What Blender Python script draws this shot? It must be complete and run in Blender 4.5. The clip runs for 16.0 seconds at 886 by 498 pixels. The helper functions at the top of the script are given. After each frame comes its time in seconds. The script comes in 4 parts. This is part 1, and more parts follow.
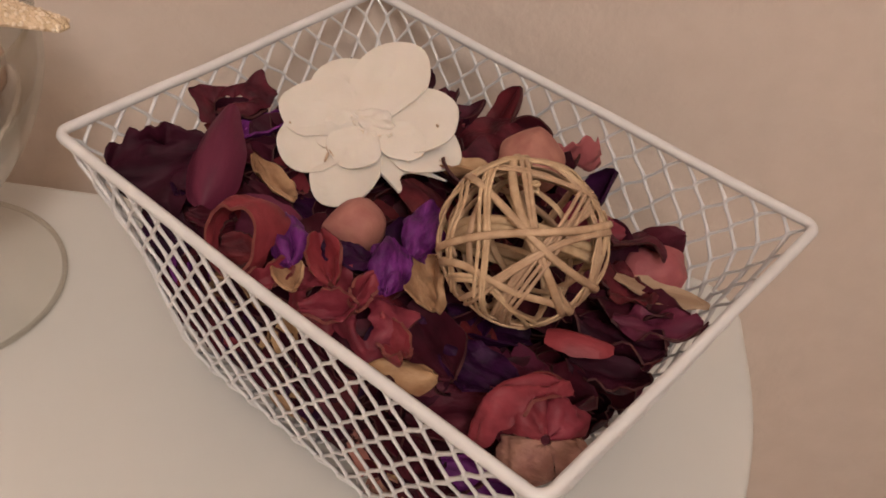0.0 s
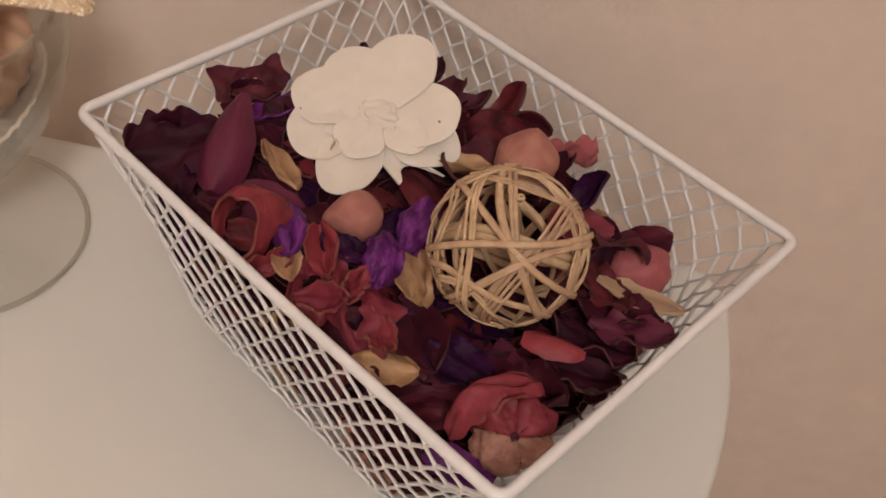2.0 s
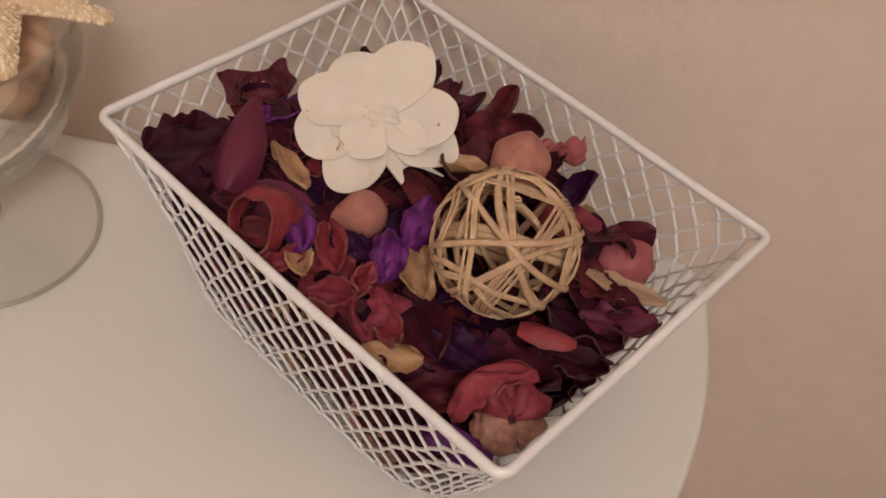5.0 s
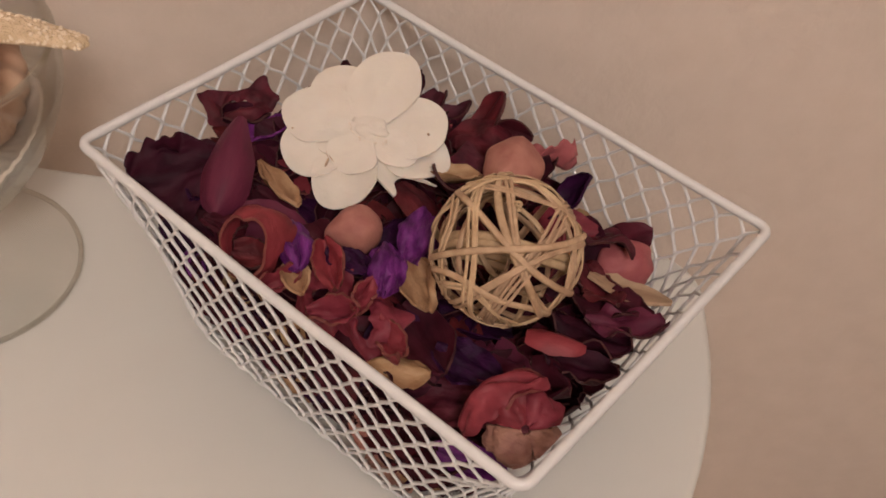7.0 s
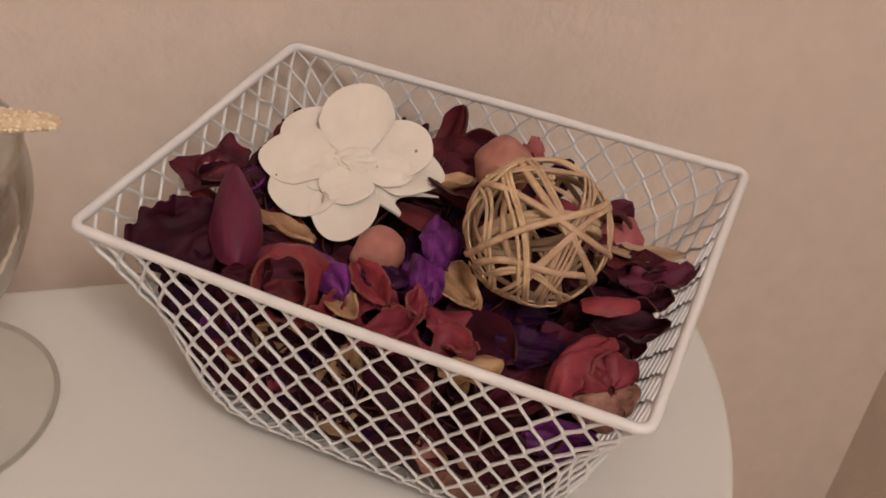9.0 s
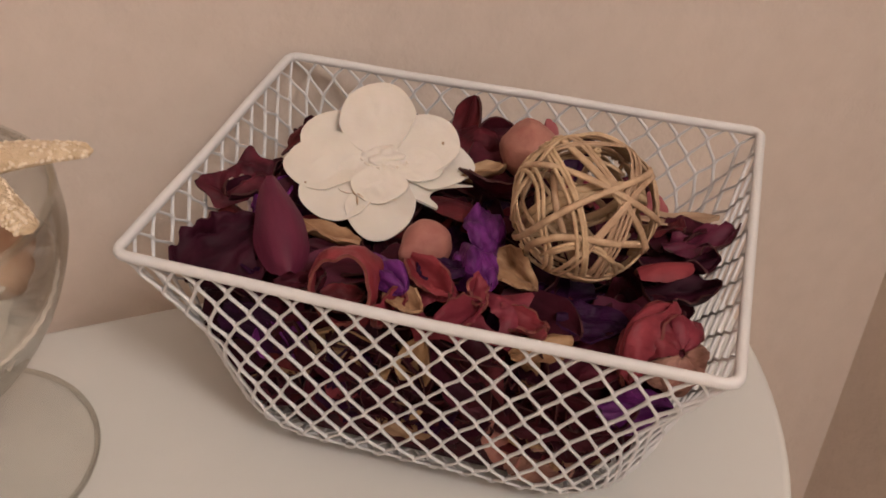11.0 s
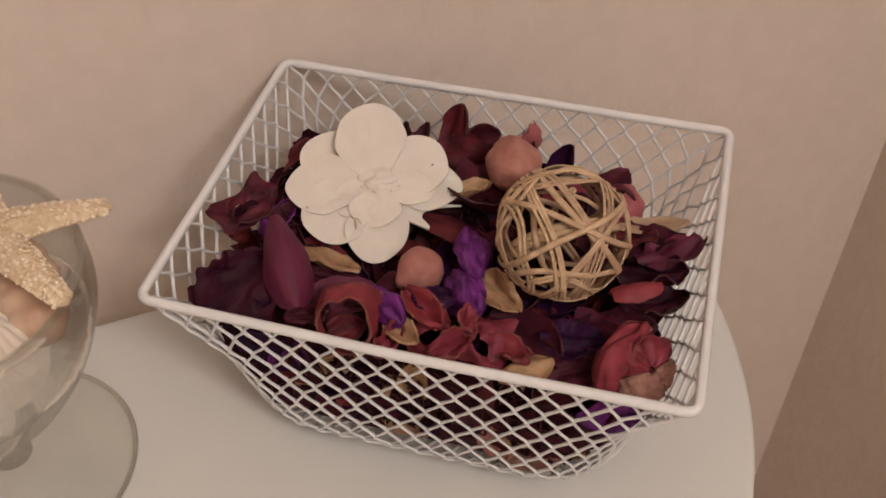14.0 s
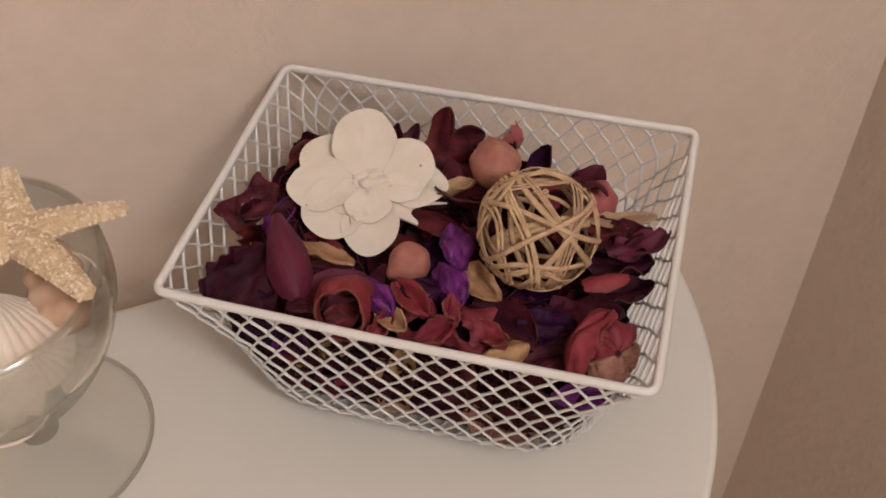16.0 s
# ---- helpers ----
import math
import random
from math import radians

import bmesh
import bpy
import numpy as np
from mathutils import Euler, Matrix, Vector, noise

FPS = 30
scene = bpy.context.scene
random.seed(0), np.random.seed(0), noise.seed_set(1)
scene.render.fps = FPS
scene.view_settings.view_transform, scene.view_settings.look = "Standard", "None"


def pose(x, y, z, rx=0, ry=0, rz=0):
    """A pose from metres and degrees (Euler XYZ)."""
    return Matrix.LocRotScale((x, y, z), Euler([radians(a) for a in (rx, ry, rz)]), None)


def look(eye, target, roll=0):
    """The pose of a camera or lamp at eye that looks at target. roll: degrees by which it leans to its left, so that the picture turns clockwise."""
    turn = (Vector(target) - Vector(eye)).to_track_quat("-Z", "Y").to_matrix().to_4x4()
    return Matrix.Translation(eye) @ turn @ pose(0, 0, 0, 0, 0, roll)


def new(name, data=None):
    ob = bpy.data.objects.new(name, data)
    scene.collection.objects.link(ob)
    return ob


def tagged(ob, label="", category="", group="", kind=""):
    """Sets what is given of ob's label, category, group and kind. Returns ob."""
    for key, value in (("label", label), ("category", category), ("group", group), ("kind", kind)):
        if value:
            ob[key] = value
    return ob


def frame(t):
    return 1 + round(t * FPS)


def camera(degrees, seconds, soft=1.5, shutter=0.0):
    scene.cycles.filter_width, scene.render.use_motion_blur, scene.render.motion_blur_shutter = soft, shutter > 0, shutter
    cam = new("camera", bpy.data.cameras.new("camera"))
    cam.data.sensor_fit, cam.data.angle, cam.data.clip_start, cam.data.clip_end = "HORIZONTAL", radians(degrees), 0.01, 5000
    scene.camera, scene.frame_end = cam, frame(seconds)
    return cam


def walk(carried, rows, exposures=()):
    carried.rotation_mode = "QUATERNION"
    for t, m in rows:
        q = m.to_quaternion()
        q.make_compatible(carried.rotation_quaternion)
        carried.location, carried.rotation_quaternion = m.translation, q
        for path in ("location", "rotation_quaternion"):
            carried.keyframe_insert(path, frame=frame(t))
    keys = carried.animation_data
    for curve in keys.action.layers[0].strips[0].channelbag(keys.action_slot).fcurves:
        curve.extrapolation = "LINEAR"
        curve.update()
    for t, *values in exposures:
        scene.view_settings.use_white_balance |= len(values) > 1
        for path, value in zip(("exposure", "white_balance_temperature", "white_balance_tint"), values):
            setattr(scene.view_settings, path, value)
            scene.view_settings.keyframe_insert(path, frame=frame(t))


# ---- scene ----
cam = camera(45.9, 16.0, soft=1.7)
PATH = [
    (0, (0.182, -0.236, 0.319), (-0.71, 0.964, -1.01), 7.1),
    (0.5, (0.184, -0.232, 0.33), (-0.708, 0.93, -1.031), 7.6),
    (1, (0.187, -0.23, 0.339), (-0.68, 0.895, -1.07), 8.3),
    (1.5, (0.187, -0.228, 0.347), (-0.675, 0.875, -1.081), 8.8),
    (2, (0.188, -0.225, 0.355), (-0.67, 0.857, -1.092), 9.1),
    (2.5, (0.19, -0.222, 0.363), (-0.654, 0.844, -1.104), 9.6),
    (3, (0.187, -0.221, 0.364), (-0.65, 0.841, -1.109), 10.1),
    (3.5, (0.186, -0.218, 0.366), (-0.646, 0.833, -1.117), 10.2),
    (4, (0.192, -0.229, 0.38), (-0.624, 0.833, -1.106), 10.8),
    (6.5, (0.181, -0.247, 0.373), (-0.602, 0.897, -1.069), 9.4),
    (7, (0.179, -0.248, 0.369), (-0.599, 0.905, -1.069), 9.0),
    (7.5, (0.179, -0.253, 0.366), (-0.595, 0.917, -1.06), 8.6),
    (8, (0.166, -0.265, 0.36), (-0.609, 0.965, -1.014), 6.3),
    (8.5, (0.144, -0.291, 0.346), (-0.538, 1.062, -0.96), 5.5),
    (9, (0.123, -0.318, 0.331), (-0.418, 1.154, -0.911), 5.3),
    (9.2, (0.115, -0.326, 0.327), (-0.4, 1.174, -0.893), 3.9),
    (11.3, (0.077, -0.339, 0.32), (-0.313, 1.206, -0.889), 2.3),
    (11.5, (0.076, -0.338, 0.324), (-0.305, 1.211, -0.883), 2.3),
    (12, (0.077, -0.334, 0.326), (-0.304, 1.205, -0.894), 1.8),
    (12.5, (0.078, -0.328, 0.335), (-0.298, 1.183, -0.921), 1.3),
    (13, (0.08, -0.325, 0.36), (-0.289, 1.13, -0.961), 0.7),
    (13.5, (0.081, -0.321, 0.389), (-0.285, 1.082, -0.989), 0.1),
    (14, (0.079, -0.319, 0.401), (-0.282, 1.025, -1.036), -0.3),
    (14.5, (0.086, -0.331, 0.427), (-0.267, 0.986, -1.036), -0.4),
    (15, (0.09, -0.342, 0.439), (-0.267, 0.97, -1.027), -0.6),
    (15.5, (0.094, -0.339, 0.442), (-0.269, 0.967, -1.029), -0.8),
    (16, (0.094, -0.338, 0.44), (-0.27, 0.962, -1.035), -1.0),
]
walk(cam, [(t, look(eye, target, roll)) for t, eye, target, roll in PATH], [(0, 0, 6390, 10), (8.5, 0, 6330, 10), (12.5, 0, 6250, 9), (16, 0, 6180, 8)])

# ---- light ----
WALL_TURN = 35.6                     # the wall stands at this angle to the basket
WALL_N = -0.137                      # the back wall's face, counted towards the room
TABLE_Z = -0.016
FLOOR_Z, CEIL_Z = -0.80, 1.60


def at_wall(u, n, z):
    """A place by u along the wall and n out from it into the room."""
    c, s = math.cos(radians(WALL_TURN)), math.sin(radians(WALL_TURN))
    return Vector((u * c + n * s, u * s - n * c, z))


world = bpy.data.worlds.new("room_world")
world.use_nodes = True
world.node_tree.nodes["Background"].inputs[0].default_value = (0.9, 0.8, 0.7, 1)
world.node_tree.nodes["Background"].inputs[1].default_value = 0.02
scene.world = world

LAMP_U, LAMP_N = 0.22, 1.25
lamp_data = bpy.data.lights.new("ceiling_light", "POINT")
lamp_data.shadow_soft_size = 0.16
lamp_data.energy = 39.6
lamp_data.color = (1.0, 0.92, 0.855)
lamp_ob = new("ceiling_light", lamp_data)
lamp_ob.matrix_world = Matrix.Translation(at_wall(LAMP_U, LAMP_N, CEIL_Z - 0.24))


# ---- materials ----
def material(name, base, second, rough=0.6, scale=60.0, detail=6.0, mix=0.5, bump=0.15, bump_scale=400.0, bump_size=0.0006,
             vary=0.0, sheen=0.0, metal=0.0, stretch=(1, 1, 1), blotch=0.0, blotch_colour=None, coat=0.0, through_light=0.0, gloss=0.3):
    """A procedural surface: two tones mixed by noise, wide blotches, fine relief; vary shifts the tone from object to object."""
    m = bpy.data.materials.new(name)
    m.use_nodes = True
    nt = m.node_tree
    b = nt.nodes["Principled BSDF"]
    link = nt.links.new
    co = nt.nodes.new("ShaderNodeTexCoord")
    mp = nt.nodes.new("ShaderNodeMapping")
    mp.inputs["Scale"].default_value = stretch
    link(co.outputs["Object"], mp.inputs["Vector"])
    n1 = nt.nodes.new("ShaderNodeTexNoise")
    n1.inputs["Scale"].default_value, n1.inputs["Detail"].default_value = scale, detail
    link(mp.outputs["Vector"], n1.inputs["Vector"])
    ramp = nt.nodes.new("ShaderNodeValToRGB")
    ramp.color_ramp.elements[0].position, ramp.color_ramp.elements[1].position = 0.5 - mix / 2, 0.5 + mix / 2
    ramp.color_ramp.elements[0].color, ramp.color_ramp.elements[1].color = (*base, 1), (*second, 1)
    link(n1.outputs["Fac"], ramp.inputs["Fac"])
    colour = ramp.outputs["Color"]
    if blotch:
        n3 = nt.nodes.new("ShaderNodeTexNoise")
        n3.inputs["Scale"].default_value, n3.inputs["Detail"].default_value = scale * 0.3, 3
        link(co.outputs["Object"], n3.inputs["Vector"])
        r3 = nt.nodes.new("ShaderNodeMapRange")
        r3.inputs["From Min"].default_value, r3.inputs["From Max"].default_value = 0.48, 0.72
        r3.inputs["To Max"].default_value = blotch
        link(n3.outputs["Fac"], r3.inputs["Value"])
        mx = nt.nodes.new("ShaderNodeMix")
        mx.data_type = "RGBA"
        link(r3.outputs["Result"], mx.inputs["Factor"])
        link(colour, mx.inputs["A"])
        mx.inputs["B"].default_value = (*(blotch_colour or second), 1)
        colour = mx.outputs["Result"]
    if vary:
        info = nt.nodes.new("ShaderNodeObjectInfo")
        hsv = nt.nodes.new("ShaderNodeHueSaturation")
        for key, spread, mid in (("Value", vary, 1.0), ("Hue", vary * 0.06, 0.5)):
            r = nt.nodes.new("ShaderNodeMapRange")
            r.inputs["To Min"].default_value, r.inputs["To Max"].default_value = mid - spread, mid + spread
            link(info.outputs["Random"], r.inputs["Value"])
            link(r.outputs["Result"], hsv.inputs[key])
        link(colour, hsv.inputs["Color"])
        colour = hsv.outputs["Color"]
    link(colour, b.inputs["Base Color"])
    b.inputs["Roughness"].default_value, b.inputs["Metallic"].default_value = rough, metal
    b.inputs["Sheen Weight"].default_value, b.inputs["Coat Weight"].default_value = sheen, coat
    b.inputs["Specular IOR Level"].default_value = gloss
    if through_light:
        b.inputs["Subsurface Weight"].default_value = through_light
        b.inputs["Subsurface Radius"].default_value = (0.004, 0.003, 0.002)
    n2 = nt.nodes.new("ShaderNodeTexNoise")
    n2.inputs["Scale"].default_value, n2.inputs["Detail"].default_value = bump_scale, 4
    link(mp.outputs["Vector"], n2.inputs["Vector"])
    bp = nt.nodes.new("ShaderNodeBump")
    bp.inputs["Strength"].default_value, bp.inputs["Distance"].default_value = bump, bump_size
    link(n2.outputs["Fac"], bp.inputs["Height"])
    link(bp.outputs["Normal"], b.inputs["Normal"])
    return m


PAINT = material("wall_paint", (0.622, 0.528, 0.458), (0.680, 0.582, 0.511), 0.85, 55, 7, 0.7, 0.62, 110, 0.0020, blotch=0.10, blotch_colour=(0.61, 0.52, 0.445))
CEILING = material("ceiling_paint", (0.78, 0.74, 0.70), (0.8, 0.77, 0.73), 0.9, 9, 4, 0.6, 0.3, 150, 0.001)
# the floor stays out of view; its tone is raised to bounce fill light
FLOORING = material("floor_wood", (0.46, 0.38, 0.30), (0.58, 0.49, 0.40), 0.5, 6, 6, 0.7, 0.2, 60, 0.001, stretch=(1, 8, 1))
LACQUER = material("white_lacquer", (0.625, 0.61, 0.575), (0.66, 0.645, 0.615), 0.40, 14, 5, 0.7, 0.06, 120, 0.0006, blotch=0.25, blotch_colour=(0.60, 0.58, 0.54))
ENAMEL = material("white_enamel", (0.655, 0.64, 0.64), (0.705, 0.69, 0.69), 0.32, 120, 5, 0.6, 0.12, 260, 0.0005, coat=0.15, gloss=0.5)
SHOLA = material("cream_petal", (0.655, 0.60, 0.535), (0.705, 0.655, 0.595), 0.8, 90, 6, 0.6, 0.3, 420, 0.0006, blotch=0.10, blotch_colour=(0.66, 0.55, 0.44), through_light=0.35)
STAMEN = material("flower_heart", (0.66, 0.55, 0.43), (0.84, 0.78, 0.70), 0.85, 350, 6, 0.4, 0.4, 700, 0.0006)
STAIN = material("brown_stain", (0.36, 0.22, 0.14), (0.62, 0.48, 0.36), 0.85, 500, 6, 0.5, 0.2, 700, 0.0004)
RATTAN = material("pale_rattan", (0.37, 0.235, 0.138), (0.61, 0.43, 0.275), 0.55, 150, 8, 0.42, 0.5, 600, 0.0008, vary=0.12, blotch=0.45, blotch_colour=(0.31, 0.19, 0.115))
PLUM = material("dark_plum_petal", (0.016, 0.0025, 0.0065), (0.058, 0.007, 0.017), 0.6, 110, 8, 0.5, 0.4, 330, 0.0010, vary=0.3, blotch=0.5, blotch_colour=(0.068, 0.013, 0.021), gloss=0.12, stretch=(0.5, 1.2, 1.2))
PLUM_LIGHT = material("plum_petal", (0.075, 0.010, 0.028), (0.130, 0.020, 0.046), 0.55, 120, 6, 0.5, 0.3, 420, 0.0008, blotch=0.4, blotch_colour=(0.055, 0.009, 0.022), stretch=(0.35, 1.3, 1.3), gloss=0.2)
RUST = material("brick_red_husk", (0.115, 0.012, 0.019), (0.265, 0.040, 0.055), 0.5, 110, 8, 0.5, 0.4, 330, 0.0010, vary=0.10, blotch=0.5, blotch_colour=(0.085, 0.012, 0.017), stretch=(0.5, 1.2, 1.2), gloss=0.2)
MAROON = material("maroon_husk", (0.030, 0.0045, 0.0085), (0.125, 0.016, 0.026), 0.55, 130, 8, 0.45, 0.6, 330, 0.0012, vary=0.25, blotch=0.4, blotch_colour=(0.135, 0.030, 0.032), gloss=0.14, stretch=(0.5, 1.2, 1.2))
VIOLET = material("violet_petal", (0.045, 0.004, 0.052), (0.185, 0.028, 0.205), 0.45, 200, 9, 0.45, 0.8, 380, 0.0014, vary=0.10, blotch=0.4, blotch_colour=(0.06, 0.006, 0.066), stretch=(0.5, 1.2, 1.2), gloss=0.2)
DARK_VIOLET = material("dark_violet_petal", (0.012, 0.002, 0.011), (0.042, 0.005, 0.040), 0.55, 200, 9, 0.45, 0.7, 380, 0.0014, vary=0.2, stretch=(0.5, 1.2, 1.2), gloss=0.12)
TAN = material("tan_husk", (0.24, 0.120, 0.055), (0.50, 0.325, 0.18), 0.5, 150, 8, 0.42, 0.6, 420, 0.0012, vary=0.15, blotch=0.5, blotch_colour=(0.20, 0.085, 0.04), stretch=(0.5, 1.2, 1.2), gloss=0.2)
PALE_LEAF = material("pale_leaf", (0.27, 0.165, 0.105), (0.44, 0.31, 0.21), 0.6, 110, 8, 0.5, 0.45, 330, 0.0010, blotch=0.4, blotch_colour=(0.25, 0.11, 0.07), gloss=0.15, stretch=(0.5, 1.2, 1.2))
ROSE = material("rose_pod", (0.29, 0.105, 0.088), (0.44, 0.205, 0.165), 0.6, 110, 8, 0.5, 0.45, 330, 0.0010, vary=0.05, blotch=0.6, blotch_colour=(0.36, 0.15, 0.10), gloss=0.2)
PINK = material("pink_petal", (0.28, 0.065, 0.080), (0.42, 0.13, 0.13), 0.6, 120, 7, 0.6, 0.35, 420, 0.001, blotch=0.4, blotch_colour=(0.30, 0.06, 0.08))
BARK = material("grey_brown_pod", (0.17, 0.075, 0.055), (0.38, 0.20, 0.145), 0.6, 150, 8, 0.4, 0.8, 330, 0.0018, blotch=0.6, blotch_colour=(0.16, 0.045, 0.05), stretch=(0.5, 1.2, 1.2))
STARFISH = material("starfish_skin", (0.62, 0.46, 0.29), (0.75, 0.59, 0.41), 0.8, 240, 8, 0.4, 0.9, 520, 0.003)
SHELL = material("cream_shell", (0.74, 0.66, 0.57), (0.84, 0.78, 0.71), 0.45, 90, 6, 0.5, 0.2, 300, 0.0006, blotch=0.4, blotch_colour=(0.60, 0.42, 0.32))
SHELL_BROWN = material("brown_shell", (0.36, 0.19, 0.12), (0.66, 0.47, 0.34), 0.4, 70, 6, 0.6, 0.2, 300, 0.0006, blotch=0.5, blotch_colour=(0.78, 0.66, 0.54))



def glass(name, tint, base, edge_gloss, power, sheen=(0.86, 0.86, 0.83), bend=0.0):
    """Clear glass: light passes tinted by its thickness, and the gloss grows towards the edges."""
    m = bpy.data.materials.new(name)
    m.use_nodes = True
    nt = m.node_tree
    nt.nodes.remove(nt.nodes["Principled BSDF"])
    clear, gloss = nt.nodes.new("ShaderNodeBsdfTransparent"), nt.nodes.new("ShaderNodeBsdfGlossy")
    clear.inputs["Color"].default_value = (*tint, 1)
    gloss.inputs["Color"].default_value, gloss.inputs["Roughness"].default_value = (*sheen, 1), 0.08
    edge, mix = nt.nodes.new("ShaderNodeLayerWeight"), nt.nodes.new("ShaderNodeMixShader")
    rise, scale = nt.nodes.new("ShaderNodeMath"), nt.nodes.new("ShaderNodeMath")
    rise.operation, scale.operation = "POWER", "MULTIPLY_ADD"
    rise.inputs[1].default_value = power
    scale.inputs[1].default_value, scale.inputs[2].default_value = edge_gloss, base
    nt.links.new(edge.outputs["Facing"], rise.inputs[0])
    nt.links.new(rise.outputs[0], scale.inputs[0])
    nt.links.new(scale.outputs[0], mix.inputs["Fac"])
    passing = clear.outputs["BSDF"]
    if bend:
        lens, both = nt.nodes.new("ShaderNodeBsdfRefraction"), nt.nodes.new("ShaderNodeMixShader")
        lens.inputs["Color"].default_value, lens.inputs["IOR"].default_value, lens.inputs["Roughness"].default_value = (*tint, 1), 1.45, 0.02
        both.inputs["Fac"].default_value = bend
        nt.links.new(clear.outputs["BSDF"], both.inputs[1])
        nt.links.new(lens.outputs["BSDF"], both.inputs[2])
        passing = both.outputs["Shader"]
    nt.links.new(passing, mix.inputs[1])
    nt.links.new(gloss.outputs["BSDF"], mix.inputs[2])
    nt.links.new(mix.outputs["Shader"], nt.nodes["Material Output"].inputs["Surface"])
    return m


GLASS = glass("clear_glass", (0.982, 0.988, 0.978), 0.05, 0.62, 2.6, bend=0.22)
FOOT_GLASS = glass("thick_glass", (0.980, 0.978, 0.968), 0.06, 0.5, 2.4)
EDGE_GLASS = glass("glass_edge", (0.95, 0.95, 0.935), 0.12, 0.6, 2.0)
DIFFUSER = bpy.data.materials.new("lamp_diffuser")
DIFFUSER.use_nodes = True
_d = DIFFUSER.node_tree.nodes["Principled BSDF"]
_d.inputs["Base Color"].default_value = (0.9, 0.88, 0.84, 1)
_d.inputs["Emission Color"].default_value, _d.inputs["Emission Strength"].default_value = (1, 0.82, 0.62, 1), 3.0


STAR_KNOB = material("starfish_knob", (0.74, 0.59, 0.43), (0.83, 0.71, 0.56), 0.75, 300, 6, 0.5, 0.4, 700, 0.0006)
RIM_TAN = material("worn_edge", (0.11, 0.020, 0.022), (0.20, 0.060, 0.045), 0.7, 200, 5, 0.6, 0.2, 500, 0.0004)
RIM_DARK = material("dark_worn_edge", (0.03, 0.007, 0.011), (0.075, 0.02, 0.018), 0.7, 200, 5, 0.6, 0.2, 500, 0.0004)
EDGES = {"dark_plum_petal": RIM_DARK, "plum_petal": RIM_DARK, "maroon_husk": RIM_DARK, "brick_red_husk": RIM_TAN, "tan_husk": TAN}


# ---- mesh helpers ----
def mesh_of(name, bm, mat, smooth=True):
    me = bpy.data.meshes.new(name)
    bmesh.ops.recalc_face_normals(bm, faces=bm.faces)
    bm.to_mesh(me)
    bm.free()
    me.materials.append(mat)
    me.materials.append(EDGES.get(mat.name, mat))
    if smooth:
        me.polygons.foreach_set("use_smooth", [True] * len(me.polygons))
    return me


def part(name, bm, mat, parent, label="", smooth=True):
    ob = new(name, mesh_of(name, bm, mat, smooth))
    ob.parent = parent
    return tagged(ob, label)


def thing(name, bm, mat, m, label, category, group="", kind="", smooth=True):
    ob = new(name, mesh_of(name, bm, mat, smooth))
    ob.matrix_basis = m
    return tagged(ob, label, category, group, kind)


def box_bm(lo, hi, bevel=0.0):
    bm = bmesh.new()
    bmesh.ops.create_cube(bm, size=1)
    lo, hi = Vector(lo), Vector(hi)
    for v in bm.verts:
        v.co = Vector(((lo[i] + hi[i]) / 2 + v.co[i] * (hi[i] - lo[i])) for i in range(3))
    if bevel:
        bmesh.ops.bevel(bm, geom=bm.edges[:], offset=bevel, segments=2, affect="EDGES", profile=0.5)
    return bm


def tube(bm, points, radius, sides=6, closed=False, flat=1.0, up=None, taper=None):
    """A tube along the points; flat squeezes it along its inward side, taper gives a radius factor for each point."""
    rings, n = [], len(points)
    for i, p in enumerate(points):
        a = points[(i - 1) % n] if closed or i else points[0]
        b = points[(i + 1) % n] if closed or i < n - 1 else points[-1]
        d = (b - a).normalized()
        ref = up(p) if up else Vector((0, 0, 1)) if abs(d.z) < 0.95 else Vector((1, 0, 0))
        s = d.cross(ref).normalized()
        w = s.cross(d)
        r = radius * (taper[i] if taper else 1)
        rings.append([bm.verts.new(p + s * (r * math.cos(k * math.tau / sides)) + w * (r * flat * math.sin(k * math.tau / sides))) for k in range(sides)])
    for i in range(n if closed else n - 1):
        p, q = rings[i], rings[(i + 1) % n]
        for k in range(sides):
            bm.faces.new((p[k], p[(k + 1) % sides], q[(k + 1) % sides], q[k]))
    if not closed:
        bm.faces.new(rings[0])
        bm.faces.new(rings[-1])


